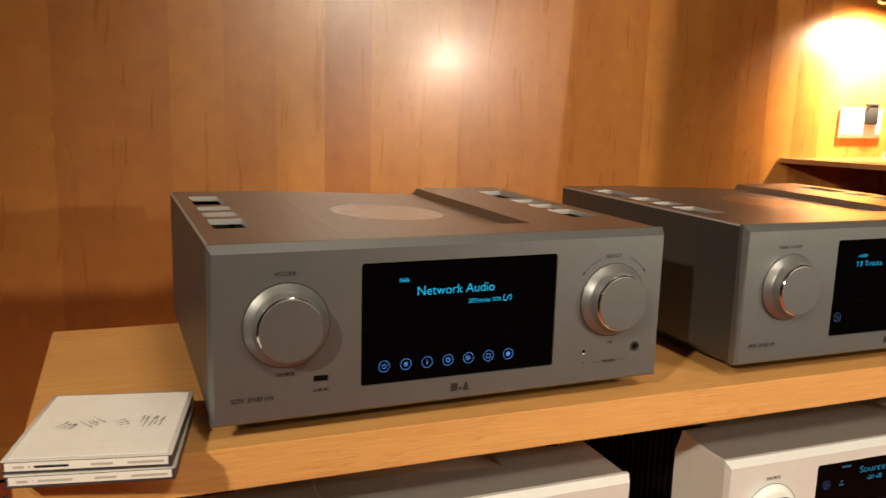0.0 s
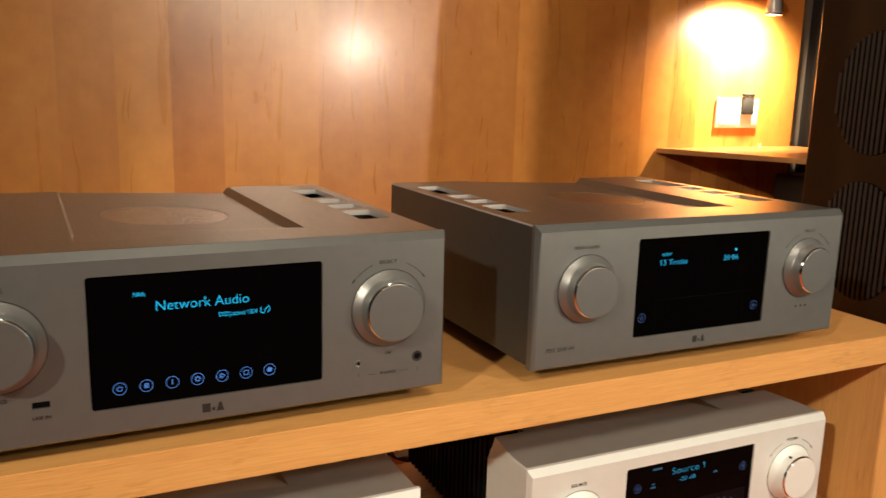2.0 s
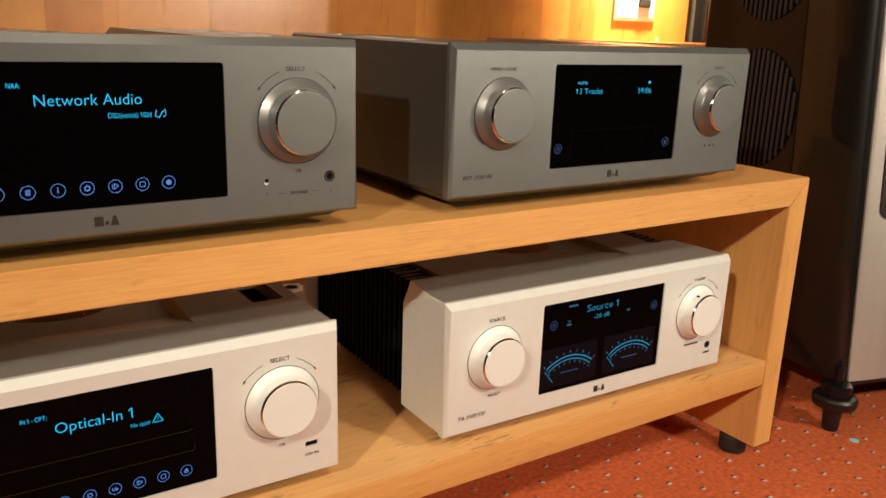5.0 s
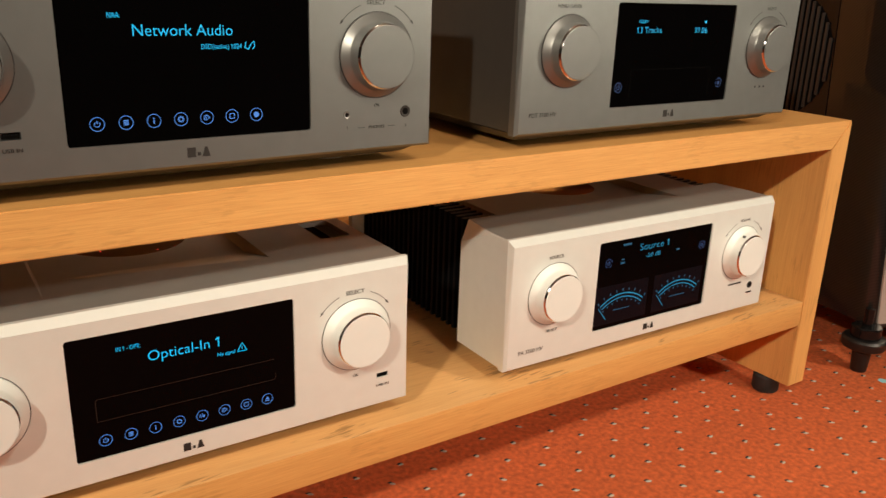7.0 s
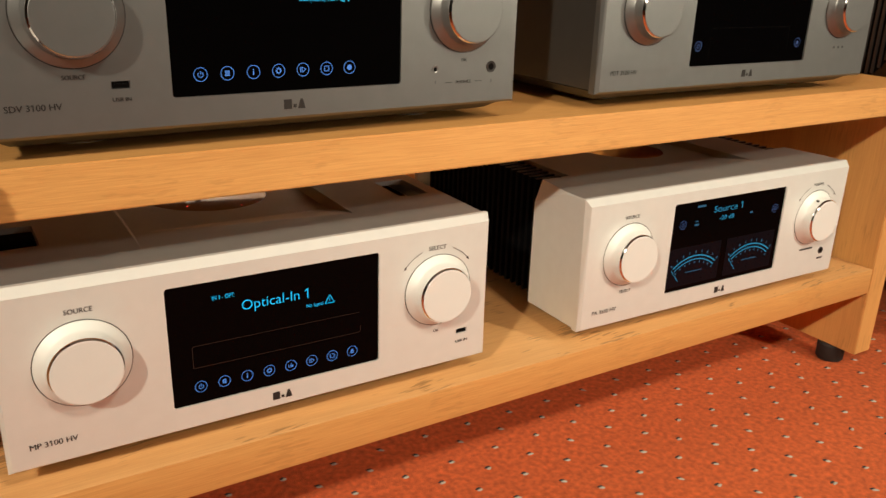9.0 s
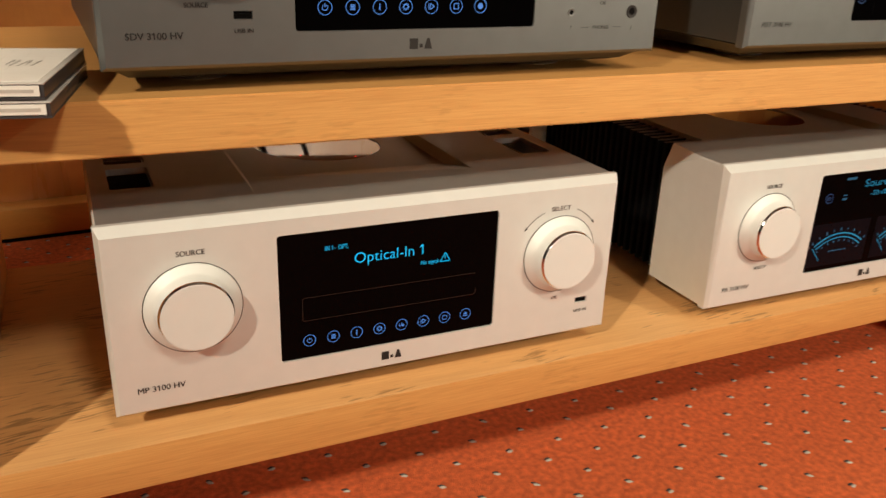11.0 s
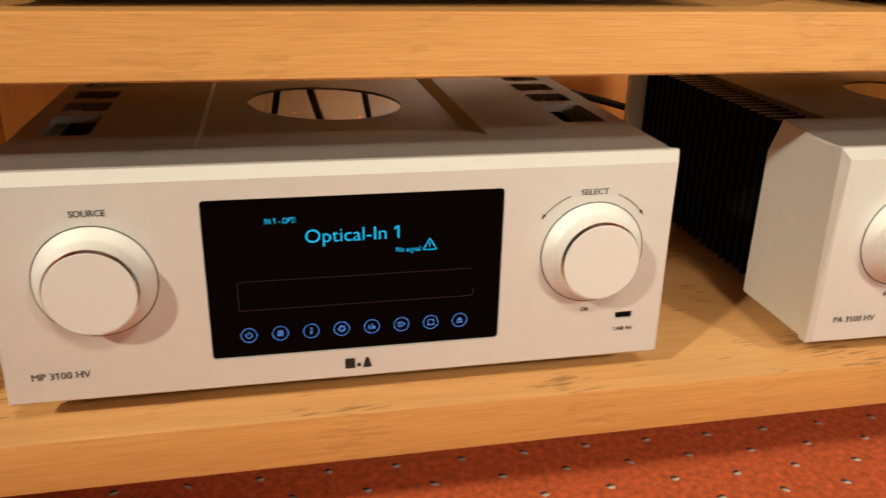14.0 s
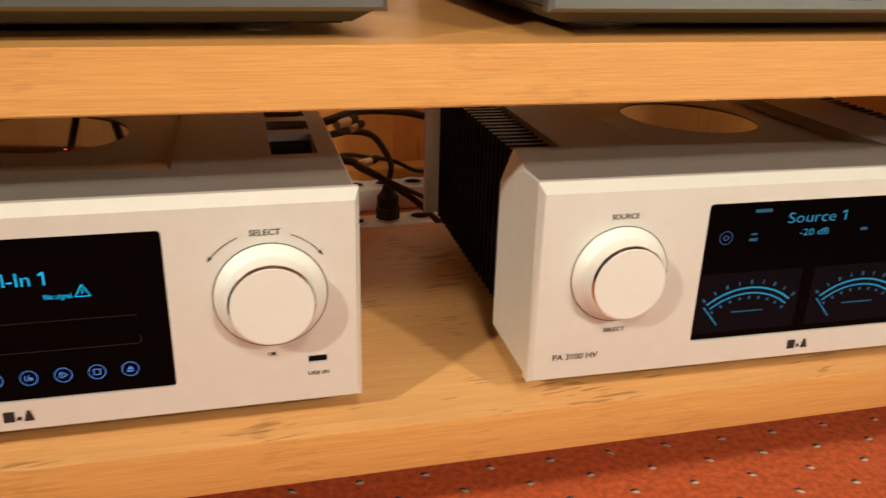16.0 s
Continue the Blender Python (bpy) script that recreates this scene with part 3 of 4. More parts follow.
def turn_arrows(panel, cx):
    for a0, a1, a, s in ((112, 140, 142, 1), (40, 68, 38, -1)):
        bm = annulus(cx, 0.0855, 0.0461, 0.0467, PRINT, 10, a0, a1)
        t = radians(a)
        px, pz = cx + 0.0464 * math.cos(t), 0.0855 + 0.0464 * math.sin(t)
        d = Vector((-math.sin(t), math.cos(t))) * s
        n = Vector((d.y, -d.x)) * 0.0013
        bm.faces.new([bm.verts.new((px + a * d.x * 0.0022 + b * n.x, PRINT, pz + a * d.y * 0.0022 + b * n.y)) for a, b in ((1, 0), (-1, 1), (-1, -1))])
        part("turn_arrow", bm, INK, panel)


def maker_mark(panel):
    """Plain dark shapes in place of the maker's mark."""
    y, bm = -0.0004, bmesh.new()
    x, z = 0.231, 0.0117
    quad(x - 0.0095, x - 0.0025, z - 0.004, z + 0.004, y, bm)
    quad(x - 0.0012, x + 0.0016, z - 0.003, z - 0.0002, y, bm)
    bm.faces.new([bm.verts.new((x + a, y, z + b)) for a, b in ((0.0028, -0.004), (0.0095, -0.004), (0.0072, 0.004), (0.0051, 0.004))])
    part("maker_mark", bm, INK, panel)


def icon(display, x, z, kind, y=0.0012, glow=None):
    bm = annulus(x, z, 0.0050, 0.0055, y, 28)
    s = 0.0022
    if kind == "power":
        annulus(x, z, s * 0.8, s * 1.05, y, 16, 125, 415, bm)
        quad(x - 0.0003, x + 0.0003, z + 0.0002, z + s * 1.25, y, bm)
    elif kind == "list":
        for k in (-1.5, -0.5, 0.5, 1.5):
            quad(x - s * 0.85, x + s * 0.85, z + k * s * 0.5 - 0.00038, z + k * s * 0.5 + 0.00038, y, bm)
    elif kind == "info":
        quad(x - 0.0005, x + 0.0005, z - s, z + s * 0.3, y, bm)
        quad(x - 0.0005, x + 0.0005, z + s * 0.6, z + s * 1.1, y, bm)
    elif kind == "gear":
        annulus(x, z, s * 0.6, s * 0.95, y, 16, bm=bm)
        for k in range(8):
            a = radians(45 * k)
            stroke([(x + s * 0.95 * math.cos(a), z + s * 0.95 * math.sin(a)), (x + s * 1.25 * math.cos(a), z + s * 1.25 * math.sin(a))], 0.0007, y, bm)
    elif kind == "split":
        stroke([(x - s, z - s * 0.8), (x - s, z + s * 0.8)], 0.0006, y, bm)
        stroke([(x - s * 0.5, z - s), (x + s * 0.2, z + s)], 0.0006, y, bm)
        quad(x + s * 0.2, x + s * 1.0, z - s * 0.8, z + s * 0.2, y, bm)
    elif kind == "play":
        stroke([(x - s, z - s), (x - s, z + s)], 0.0006, y, bm)
        stroke([(x - s * 0.4, z - s), (x + s * 1.1, z), (x - s * 0.4, z + s), (x - s * 0.4, z - s)], 0.0006, y, bm)
    elif kind == "stop":
        stroke([(x - s * 0.9, z - s * 0.9), (x + s * 0.9, z - s * 0.9), (x + s * 0.9, z + s * 0.9), (x - s * 0.9, z + s * 0.9), (x - s * 0.9, z - s * 0.9)], 0.0006, y, bm)
    elif kind == "record":
        bmesh.ops.create_circle(bm, cap_ends=True, radius=s * 1.05, segments=20, matrix=Matrix.Translation((x, y, z)) @ FACING)
    elif kind == "eject":
        bm.faces.new([bm.verts.new((x + a * s, y, z + b * s)) for a, b in ((-1, -0.2), (1, -0.2), (0, 1.1))])
        quad(x - s, x + s, z - s, z - s * 0.55, y, bm)
    part("touch_icon", bm, glow or BLUE, display)


def display(parent):
    x0, x1, z0, z1 = SCREEN
    g = 0.0003
    return part("display", box(x0 + g, x1 - g, 0.0016, 0.008, z0 + g, z1 - g), GLASS, parent, "black glass display", shade=False)


def usb_port(parent, x, z):
    bm = box(x - 0.0064, x + 0.0064, 0.0016, 0.006, z - 0.0026, z + 0.0026)
    box(x - 0.0042, x + 0.0042, 0.0006, 0.0016, z - 0.0002, z + 0.0010, bm=bm)
    part("usb_port", bm, DARK, parent, "black data port")


def jack(parent, x, z, r, metal):
    j = part("headphone_jack", lathe([(r * 0.6, 0.012), (r * 0.6, -0.0004), (r, -0.0008), (r * 1.05, 0.0)], 24, centre=(x, 0, z), caps=False), metal, parent)
    part("jack_hole", lathe([(r * 0.62, -0.0003), (0.0, -0.0003)], 20, centre=(x, 0, z), caps=False), DARK, j)


def port_hole(x, z):
    return [(x - 0.0066, z - 0.0028), (x + 0.0066, z - 0.0028), (x + 0.0066, z + 0.0028), (x - 0.0066, z + 0.0028)]


def small_bar(panel, x, z, w, h, material=None, name="print_bar"):
    part(name, quad(x - w / 2, x + w / 2, z - h / 2, z + h / 2, -0.0004), material or INK, panel)


# network player on the top board
net = thing("network_player", pose(0.0187, -0.0113, SHELF_TOP + 0.0195, 0, 0, 1.2), "titanium-grey network audio player with a black display on the top board", "hi-fi component", "hi-fi components")
fp = front_panel(net, TITAN, [port_hole(0.0955, 0.0345)])
chassis(net, TITAN, 0.0195)
cover(net, TITAN_TOP, flush=True)
knob(net, 0.0655, TITAN_KNOB)
knob(net, 0.3985, TITAN_KNOB)
d = display(net)
words("NAA:", 0.1735, 0.1190, 0.0040, CYAN, d, GLOW, width=0.0093)
words("Network Audio", 0.2255, 0.1075, 0.0088, CYAN, d, GLOW, width=0.0782, bold=-0.0001)
words("DSD(native) 1024", 0.2550, 0.0950, 0.0040, CYAN, d, GLOW, width=0.0335)
part("loop_sign", stroke([(0.2755, 0.0985), (0.2745, 0.094), (0.2775, 0.0925), (0.2795, 0.0965), (0.2825, 0.099), (0.283, 0.0945), (0.281, 0.093)], 0.0007, GLOW), CYAN, d)
for i, k in enumerate(("power", "list", "info", "gear", "play", "stop", "record")):
    icon(d, 0.155 + 0.0212 * i, 0.0390, k)
words("VOLUME", 0.0645, 0.1312, 0.0038, INK, fp, PRINT, width=0.0188, bold=0.00012)
words("SOURCE", 0.0640, 0.0415, 0.0032, INK, fp, PRINT, width=0.0158, bold=0.00012)
words("USB IN", 0.0955, 0.0240, 0.0028, INK, fp, PRINT, width=0.0132, bold=0.00012)
words("SDV 3100 HV", 0.0170, 0.0215, 0.0046, INK, fp, PRINT, "LEFT", width=0.0372, bold=0.00012)
words("SELECT", 0.3970, 0.1312, 0.0036, INK, fp, PRINT, width=0.0185, bold=0.00012)
words("OK", 0.3985, 0.0410, 0.0028, INK, fp, PRINT, width=0.0060, bold=0.00012)
words("PHONES", 0.3985, 0.0210, 0.0028, INK, fp, PRINT, width=0.0165, bold=0.00012)
for a in (0.378, 0.411):
    part("print_line", quad(a, a + 0.008, 0.0208, 0.0212, PRINT), INK, fp)
words("1", 0.368, 0.0215, 0.0028, INK, fp, PRINT)
words("2", 0.430, 0.0205, 0.0028, INK, fp, PRINT)
turn_arrows(fp, 0.3985)
maker_mark(fp)
usb_port(net, 0.0955, 0.0345)
jack(net, 0.3675, 0.0335, 0.0032, TITAN_KNOB)
jack(net, 0.4295, 0.0335, 0.0052, INK)

# disc transport beside it
disc = thing("disc_transport", pose(0.583, -0.0025, SHELF_TOP + 0.0190), "titanium-grey disc transport with a black display on the top board", "hi-fi component", "hi-fi components")
fp = front_panel(disc, TITAN, [])
chassis(disc, TITAN, 0.0190)
cover(disc, TITAN_TOP, flush=True)
knob(disc, 0.0655, TITAN_KNOB)
knob(disc, 0.3985, TITAN_KNOB)
d = display(disc)
part("tray_outline", stroke([(0.163, 0.030), (0.163, 0.0635), (0.298, 0.0635), (0.298, 0.030)], 0.0006, 0.0013), TRAY_FAINT, d)
words("AUDIO", 0.1740, 0.1165, 0.0034, CYAN, d, GLOW, width=0.0140)
words("13 Tracks", 0.1664, 0.1068, 0.0064, CYAN, d, GLOW, "LEFT", width=0.0386, bold=-0.0001)
words("39:06", 0.2723, 0.1070, 0.0064, CYAN, d, GLOW, width=0.0222, bold=-0.0001)
part("disc_sign", quad(0.278, 0.281, 0.1148, 0.1178, GLOW), CYAN, d)
icon(d, 0.1445, 0.0445, "power", glow=FAINT_BLUE)
icon(d, 0.3168, 0.0445, "eject", glow=FAINT_BLUE)
words("MENU / LAYER", 0.0620, 0.1316, 0.0034, INK, fp, PRINT, width=0.0325, bold=0.00012)
words("SELECT", 0.4000, 0.1330, 0.0034, INK, fp, PRINT, width=0.0180, bold=0.00012)
words("PDT 3100 HV", 0.0166, 0.0205, 0.0046, INK, fp, PRINT, "LEFT", width=0.0372, bold=0.00012)
for bx in (0.389, 0.398, 0.406):
    small_bar(fp, bx, 0.0365, 0.003, 0.0025)
turn_arrows(fp, 0.3985)
maker_mark(fp)

# multi-source player on the lower shelf
multi = thing("media_player", pose(0, 0, SHELF_LOW + 0.0225), "silver multi-source media player with a black display on the shelf", "hi-fi component", "hi-fi components")
fp = front_panel(multi, SILVER, [port_hole(0.4285, 0.0335)])
chassis(multi, SILVER, 0.0225)
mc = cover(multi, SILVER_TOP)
# glowing dots that stand in for red LED reflections in the window
for lx, ly in ((0.199, 0.173), (0.252, 0.160), (0.271, 0.164)):
    part("led_reflection", lathe([(0.0, 0.0), (0.0008, -0.0002), (0.0008, -0.001)], 8, axis="z", centre=(lx, ly, H - 0.0006 - 0.0012 - 0.0344 * (lx - 0.131) - 0.0006), caps=False), RED, mc, "tiny red dot for an LED reflected in the glass")
knob(multi, 0.0655, SILVER_KNOB)
knob(multi, 0.3985, SILVER_KNOB)
d = display(multi)
words("IN 1 - OPT:", 0.1822, 0.1204, 0.0040, CYAN, d, GLOW, width=0.0198)
words("Optical-In 1", 0.2288, 0.1080, 0.0096, CYAN, d, GLOW, width=0.0624, bold=-0.0001)
words("No signal", 0.2661, 0.0955, 0.0036, CYAN, d, GLOW, width=0.0164)
part("warning_sign", stroke([(0.2764, 0.0945), (0.2856, 0.0945), (0.2810, 0.1027), (0.2764, 0.0945), (0.2856, 0.0945)], 0.0007, GLOW, quad(0.2807, 0.2813, 0.0963, 0.0998, GLOW)), CYAN, d)
tr = part("tray_outline", stroke([(0.152, 0.058), (0.152, 0.0772), (0.1535, 0.0785), (0.3115, 0.0785)], 0.0006, 0.0013, stroke([(0.152, 0.0575), (0.3105, 0.0575), (0.3125, 0.059), (0.3125, 0.064)], 0.0006, 0.0013)), TRAY, d)
for i, k in enumerate(("power", "list", "info", "gear", "split", "play", "stop", "eject")):
    icon(d, 0.1572 + 0.0209 * i, 0.0388, k)
words("SOURCE", 0.0663, 0.1316, 0.0042, INK, fp, PRINT, width=0.0211, bold=0.00012)
words("MP 3100 HV", 0.0179, 0.0202, 0.0050, INK, fp, PRINT, "LEFT", width=0.0362, bold=0.00012)
words("SELECT", 0.3967, 0.1312, 0.0042, INK, fp, PRINT, width=0.0200, bold=0.00012)
words("OK", 0.3972, 0.0408, 0.0030, INK, fp, PRINT, width=0.0062, bold=0.00012)
words("USB IN", 0.4286, 0.0225, 0.0029, INK, fp, PRINT, width=0.0144, bold=0.00012)
turn_arrows(fp, 0.3965)
maker_mark(fp)
usb_port(multi, 0.4285, 0.0335)

# pre-amplifier with heat sinks
pre = thing("preamplifier", pose(0.5855, -0.0063, SHELF_LOW + 0.0210, 0, 0, -0.8), "silver preamplifier with black heat sinks and level meters on the shelf", "hi-fi component", "hi-fi components")
fp = front_panel(pre, SILVER, [])
wy = 0.100
for side in (0, 1):
    bm = bmesh.new()
    X = (lambda v: v) if side == 0 else (lambda v: W - v)
    pts = [(0.0015, 0.0125, 0.0), (0.0015, wy, 0.0), (0.0015, wy, 0.130), (0.0015, 0.045, H - 0.003), (0.0015, 0.0125, H - 0.0012)]
    bm.faces.new([bm.verts.new((X(a), b, c)) for a, b, c in pts])
    bm.faces.new([bm.verts.new((X(a), b, c)) for a, b, c in ((0.0015, wy, 0.130), (0.011, wy, H - 0.0008), (0.003, 0.045, H - 0.0008), (0.0015, 0.045, H - 0.003))])
    bm.faces.new([bm.verts.new((X(a), b, c)) for a, b, c in ((0.0015, 0.045, H - 0.003), (0.003, 0.045, H - 0.0008), (0.003, 0.0125, H - 0.0008), (0.0015, 0.0125, H - 0.0012))])
    bm.faces.new([bm.verts.new((X(a), wy, c)) for a, c in ((0.0015, 0.0), (0.052, 0.0), (0.052, H - 0.0008), (0.011, H - 0.0008), (0.0015, 0.130))])
    bmesh.ops.remove_doubles(bm, verts=bm.verts[:], dist=0.0001)
    part("front_block", bm, SILVER, pre, shade=False)
part("body", box(0.052, W - 0.052, 0.0126, D - 0.015, 0.002, H - 0.0200), SILVER, pre)
for xa in (0.052, W - 0.0585):
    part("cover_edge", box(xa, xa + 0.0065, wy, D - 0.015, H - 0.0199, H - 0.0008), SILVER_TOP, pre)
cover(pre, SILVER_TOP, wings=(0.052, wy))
part("rear_plate", box(0.002, W - 0.002, D - 0.0145, D - 0.002, 0.001, H - 0.002, 0.002), SILVER, pre)
part("base_plate", box(0.054, W - 0.054, 0.03, D - 0.02, -0.0105, 0.0008, 0.003), BLACK_SATIN, pre, "dark base plate")
bm = bmesh.new()
hi = [bm.verts.new((a, b, 0.0008)) for a, b in ((0.003, 0.009), (W - 0.003, 0.009), (W - 0.003, wy), (0.003, wy))]
lo = [bm.verts.new((a, b, -0.0098)) for a, b in ((0.019, 0.026), (W - 0.019, 0.026), (W - 0.019, wy), (0.019, wy))]
for i in range(4):
    j = (i + 1) % 4
    bm.faces.new((hi[i], hi[j], lo[j], lo[i]))
bm.faces.new(lo)
part("base_tray", bm, SILVER, pre, shade=False)
fin = None
for xa, xb in ((0.014, 0.0515), (W - 0.0515, W - 0.014)):
    hs = part("heat_sink", box(xa + 0.016 if xa < 0.1 else xa, xb if xa < 0.1 else xb - 0.016, wy + 0.002, D - 0.016, 0.004, H - 0.016), SINK, pre, "black finned heat sink")
    for i in range(22):
        y = wy + 0.005 + i * 0.0127
        if fin is None:
            fb = box(0, 0.037, -0.0026, 0.0026, 0.003, H - 0.005)
            fb.normal_update()
            # upward faces get the painted highlight
            for f in fb.faces:
                f.material_index = 1 if f.normal.z > 0.9 else 0
            fin = mesh_of("fin", fb, [SINK, SINK_LIT], False)
        f = new("fin", fin)
        f.parent = hs
        f.location = (xa, y, 0)
feet(pre, 0.0210)
knob(pre, 0.0655, SILVER_KNOB)
knob(pre, 0.3985, SILVER_KNOB, True)
d = display(pre)
words("Source 1", 0.2270, 0.1212, 0.0088, SOFT_CYAN, d, GLOW, width=0.0510, bold=-0.0001)
words("-20 dB", 0.2265, 0.1090, 0.0055, SOFT_CYAN, d, GLOW, width=0.0255)
part("reading_bar", quad(0.172, 0.186, 0.1275, 0.1302, GLOW), DIM, d)
part("reading_bar", quad(0.1715, 0.1765, 0.1095, 0.111, GLOW), DIM, d)
part("reading_bar", quad(0.1705, 0.1775, 0.1045, 0.107, GLOW), DIM, d)
part("reading_bar", quad(0.268, 0.274, 0.108, 0.1105, GLOW), DIM, d)
icon(d, 0.1505, 0.1085, "power", glow=FAINT_BLUE)
icon(d, 0.3165, 0.1085, "gear", glow=FAINT_BLUE)
for mx in (0.1795, 0.280):
    part("meter_field", quad(mx - 0.046, mx + 0.044, 0.028, 0.079, 0.00135), FIELD, d)
    r, cz = 0.058, 0.0065
    bm = annulus(mx, cz, r, r + 0.0016, GLOW, 24, 52, 128)
    annulus(mx, cz, r - 0.0045, r - 0.0032, GLOW, 24, 52, 128, bm)
    part("meter_scale", bm, SOFT_CYAN, d)
    bm = bmesh.new()
    for k in range(9):
        a = radians(128 - 9.5 * k)
        stroke([(mx + (r + 0.004) * math.cos(a), cz + (r + 0.004) * math.sin(a)), (mx + (r + 0.0075) * math.cos(a), cz + (r + 0.0075) * math.sin(a))], 0.0012 if k % 2 else 0.002, GLOW, bm)
        stroke([(mx + (r - 0.009) * math.cos(a), cz + (r - 0.009) * math.sin(a)), (mx + (r - 0.0065) * math.cos(a), cz + (r - 0.0065) * math.sin(a))], 0.0018, GLOW, bm)
    quad(mx - 0.014, mx + 0.014, 0.0445, 0.0456, GLOW, bm)
    part("meter_marks", bm, DIM, d)
    a = radians(131)
    part("meter_needle", stroke([(mx + (r + 0.001) * math.cos(a), cz + (r + 0.001) * math.sin(a)), (mx - 0.025, 0.0345)], 0.0008, GLOW), SOFT_CYAN, d)
words("SOURCE", 0.0655, 0.1310, 0.0040, INK, fp, PRINT, width=0.0211, bold=0.00012)
words("SELECT", 0.0660, 0.0400, 0.0033, INK, fp, PRINT, width=0.0172, bold=0.00012)
words("PA 3100 HV", 0.0185, 0.0195, 0.0050, INK, fp, PRINT, "LEFT", width=0.0362, bold=0.00012)
words("VOLUME", 0.3975, 0.1320, 0.0036, INK, fp, PRINT, width=0.0200, bold=0.00012)
small_bar(fp, 0.395, 0.0405, 0.027, 0.0024)
small_bar(fp, 0.4285, 0.0225, 0.012, 0.0026)
turn_arrows(fp, 0.3985)
maker_mark(fp)
jack(pre, 0.4285, 0.0335, 0.0048, INK)


# ---- two disc cases on the top board ----
def disc_case(place, label, handwriting):
    """A closed jewel case, 125 by 142 mm; its printed spine faces -y."""
    c = thing("disc_case", place, label, "disc case", "stack of disc cases")
    part("tray", box(0.0005, 0.1245, 0.0008, 0.1415, 0.0008, 0.0092, 0.0006), TRAY_GREY, c, "dark tray")
    part("lid", box(0.0, 0.125, 0.0, 0.142, 0.0092, 0.0104, 0.0005), CASE, c, "clear plastic lid")
    part("case_floor", box(0.0, 0.125, 0.0, 0.142, 0.0, 0.0012, 0.0005), TRAY_GREY, c)
    sp = part("spine_card", box(0.003, 0.122, -0.0004, 0.001, 0.0024, 0.0086), PAPER, c, "white printed spine")
    for a, b, dark in ((0.009, 0.017, 0), (0.0205, 0.021, 1), (0.024, 0.049, 1), (0.065, 0.081, 0), (0.092, 0.119, 0)):
        part("spine_print", quad(a, b, 0.0045, 0.0065, -0.0008), INK if dark and handwriting else PAPER_LINE, sp)
    if handwriting:
        cv = part("cover_card", box(0.004, 0.121, 0.004, 0.138, 0.01, 0.0107), PAPER, c, "white booklet cover")
        bm = bmesh.new()
        for k in range(1, 10):
            stroke([(0.005, 0.004 + 0.0134 * k), (0.120, 0.004 + 0.0134 * k)], 0.0004, 0.0, bm)
            for j in range(5):
                bx = 0.016 + 0.026 * j + (0.013 if k % 2 else 0)
                if bx < 0.120:
                    stroke([(bx, 0.004 + 0.0134 * k), (bx, 0.004 + 0.0134 * (k - 1))], 0.0004, 0.0, bm)
        for v in bm.verts:
            v.co = (v.co.x, v.co.z, 0.0109)
        part("brick_lines", bm, PAPER_FAINT, cv)
        bm = bmesh.new()
        rnd = random.Random(7)
        for cx, cy, n, turn, size in ((0.030, 0.066, 4, 62, 0.0080), (0.052, 0.072, 4, -50, 0.0100), (0.074, 0.070, 3, 25, 0.0065), (0.097, 0.070, 5, 82, 0.0125)):
            t = radians(turn)
            d, o = Vector((math.cos(t), math.sin(t))), Vector((-math.sin(t), math.cos(t)))
            for j in range(n):
                m = Vector((cx, cy)) + o * (j - n / 2) * 0.0042 + d * rnd.uniform(-0.002, 0.002)
                h = size * rnd.uniform(0.6, 1.0)
                p, q = m - d * h, m + d * h + o * rnd.uniform(-0.002, 0.002)
                stroke([tuple(p), tuple(q), tuple(q - d * h * rnd.uniform(0.2, 0.9) + o * 0.002)], 0.00055, 0.0, bm)
        for v in bm.verts:
            v.co = (v.co.x, v.co.z, 0.0111)
        part("scribble", bm, INK, cv)
    return c


disc_case(pose(-0.136, -0.036, SHELF_TOP, 0, 0, -10.4), "closed plastic disc case lying on the rack's edge", False)
disc_case(pose(-0.138, -0.034, SHELF_TOP + 0.0112, 0, 0, -11.2), "closed plastic disc case with a white scribbled cover", True)


# ---- wall ledge, socket, lamp ----
def on_wall(x, y, z):
    return WALL @ pose(x, y, z)


bm = bmesh.new()
tops = [bm.verts.new((a, b, 0.614)) for a, b in ((1.70, 1.1365), (1.87, 0.735), (2.30, 0.72), (2.30, 1.171))]
lows = [bm.verts.new((v.co.x, v.co.y, 0.600)) for v in tops]
bm.faces.new(tops)
bm.faces.new(lows[::-1])
for k in range(4):
    bm.faces.new((tops[k], lows[k], lows[(k + 1) % 4], tops[(k + 1) % 4]))
bmesh.ops.bevel(bm, geom=bm.edges[:], offset=0.0015, segments=2, affect="EDGES")
tagged(part("wall_ledge", bm, LEDGE_WOOD), "thin wooden corner board fixed to the veneered wall", "ledge")
for sx, sy in ((2.080, 1.118), (2.098, 1.128)):
    screw = part("screw", lathe([(0.0, 0.0), (0.0042, 0.0), (0.0045, 0.0025), (0.0018, 0.0032), (0.0016, 0.013), (0.0, 0.015)], 14, axis="z", caps=False), FOOT, at=pose(sx, sy, 0.6141))
    tagged(screw, "small steel screw standing on the wooden ledge", "screw", "screws on the ledge")
sock = thing("wall_socket", on_wall(1.925, -0.0005, 0.672), "white double wall socket with a plug in it", "socket")
part("plate", box(0, 0.178, -0.009, 0, 0, 0.088, 0.003), WHITE_PLASTIC, sock)
for k in (0.008, 0.091):
    part("insert", box(k, k + 0.079, -0.0115, -0.0085, 0.008, 0.078, 0.002), WHITE_PLASTIC, sock)
plug = thing("flat_plug", on_wall(2.020, -0.0122, 0.713), "black flat plug in the wall socket", "plug")
part("plug_body", box(0, 0.046, -0.013, 0, 0, 0.053, 0.004), RUBBER, plug)
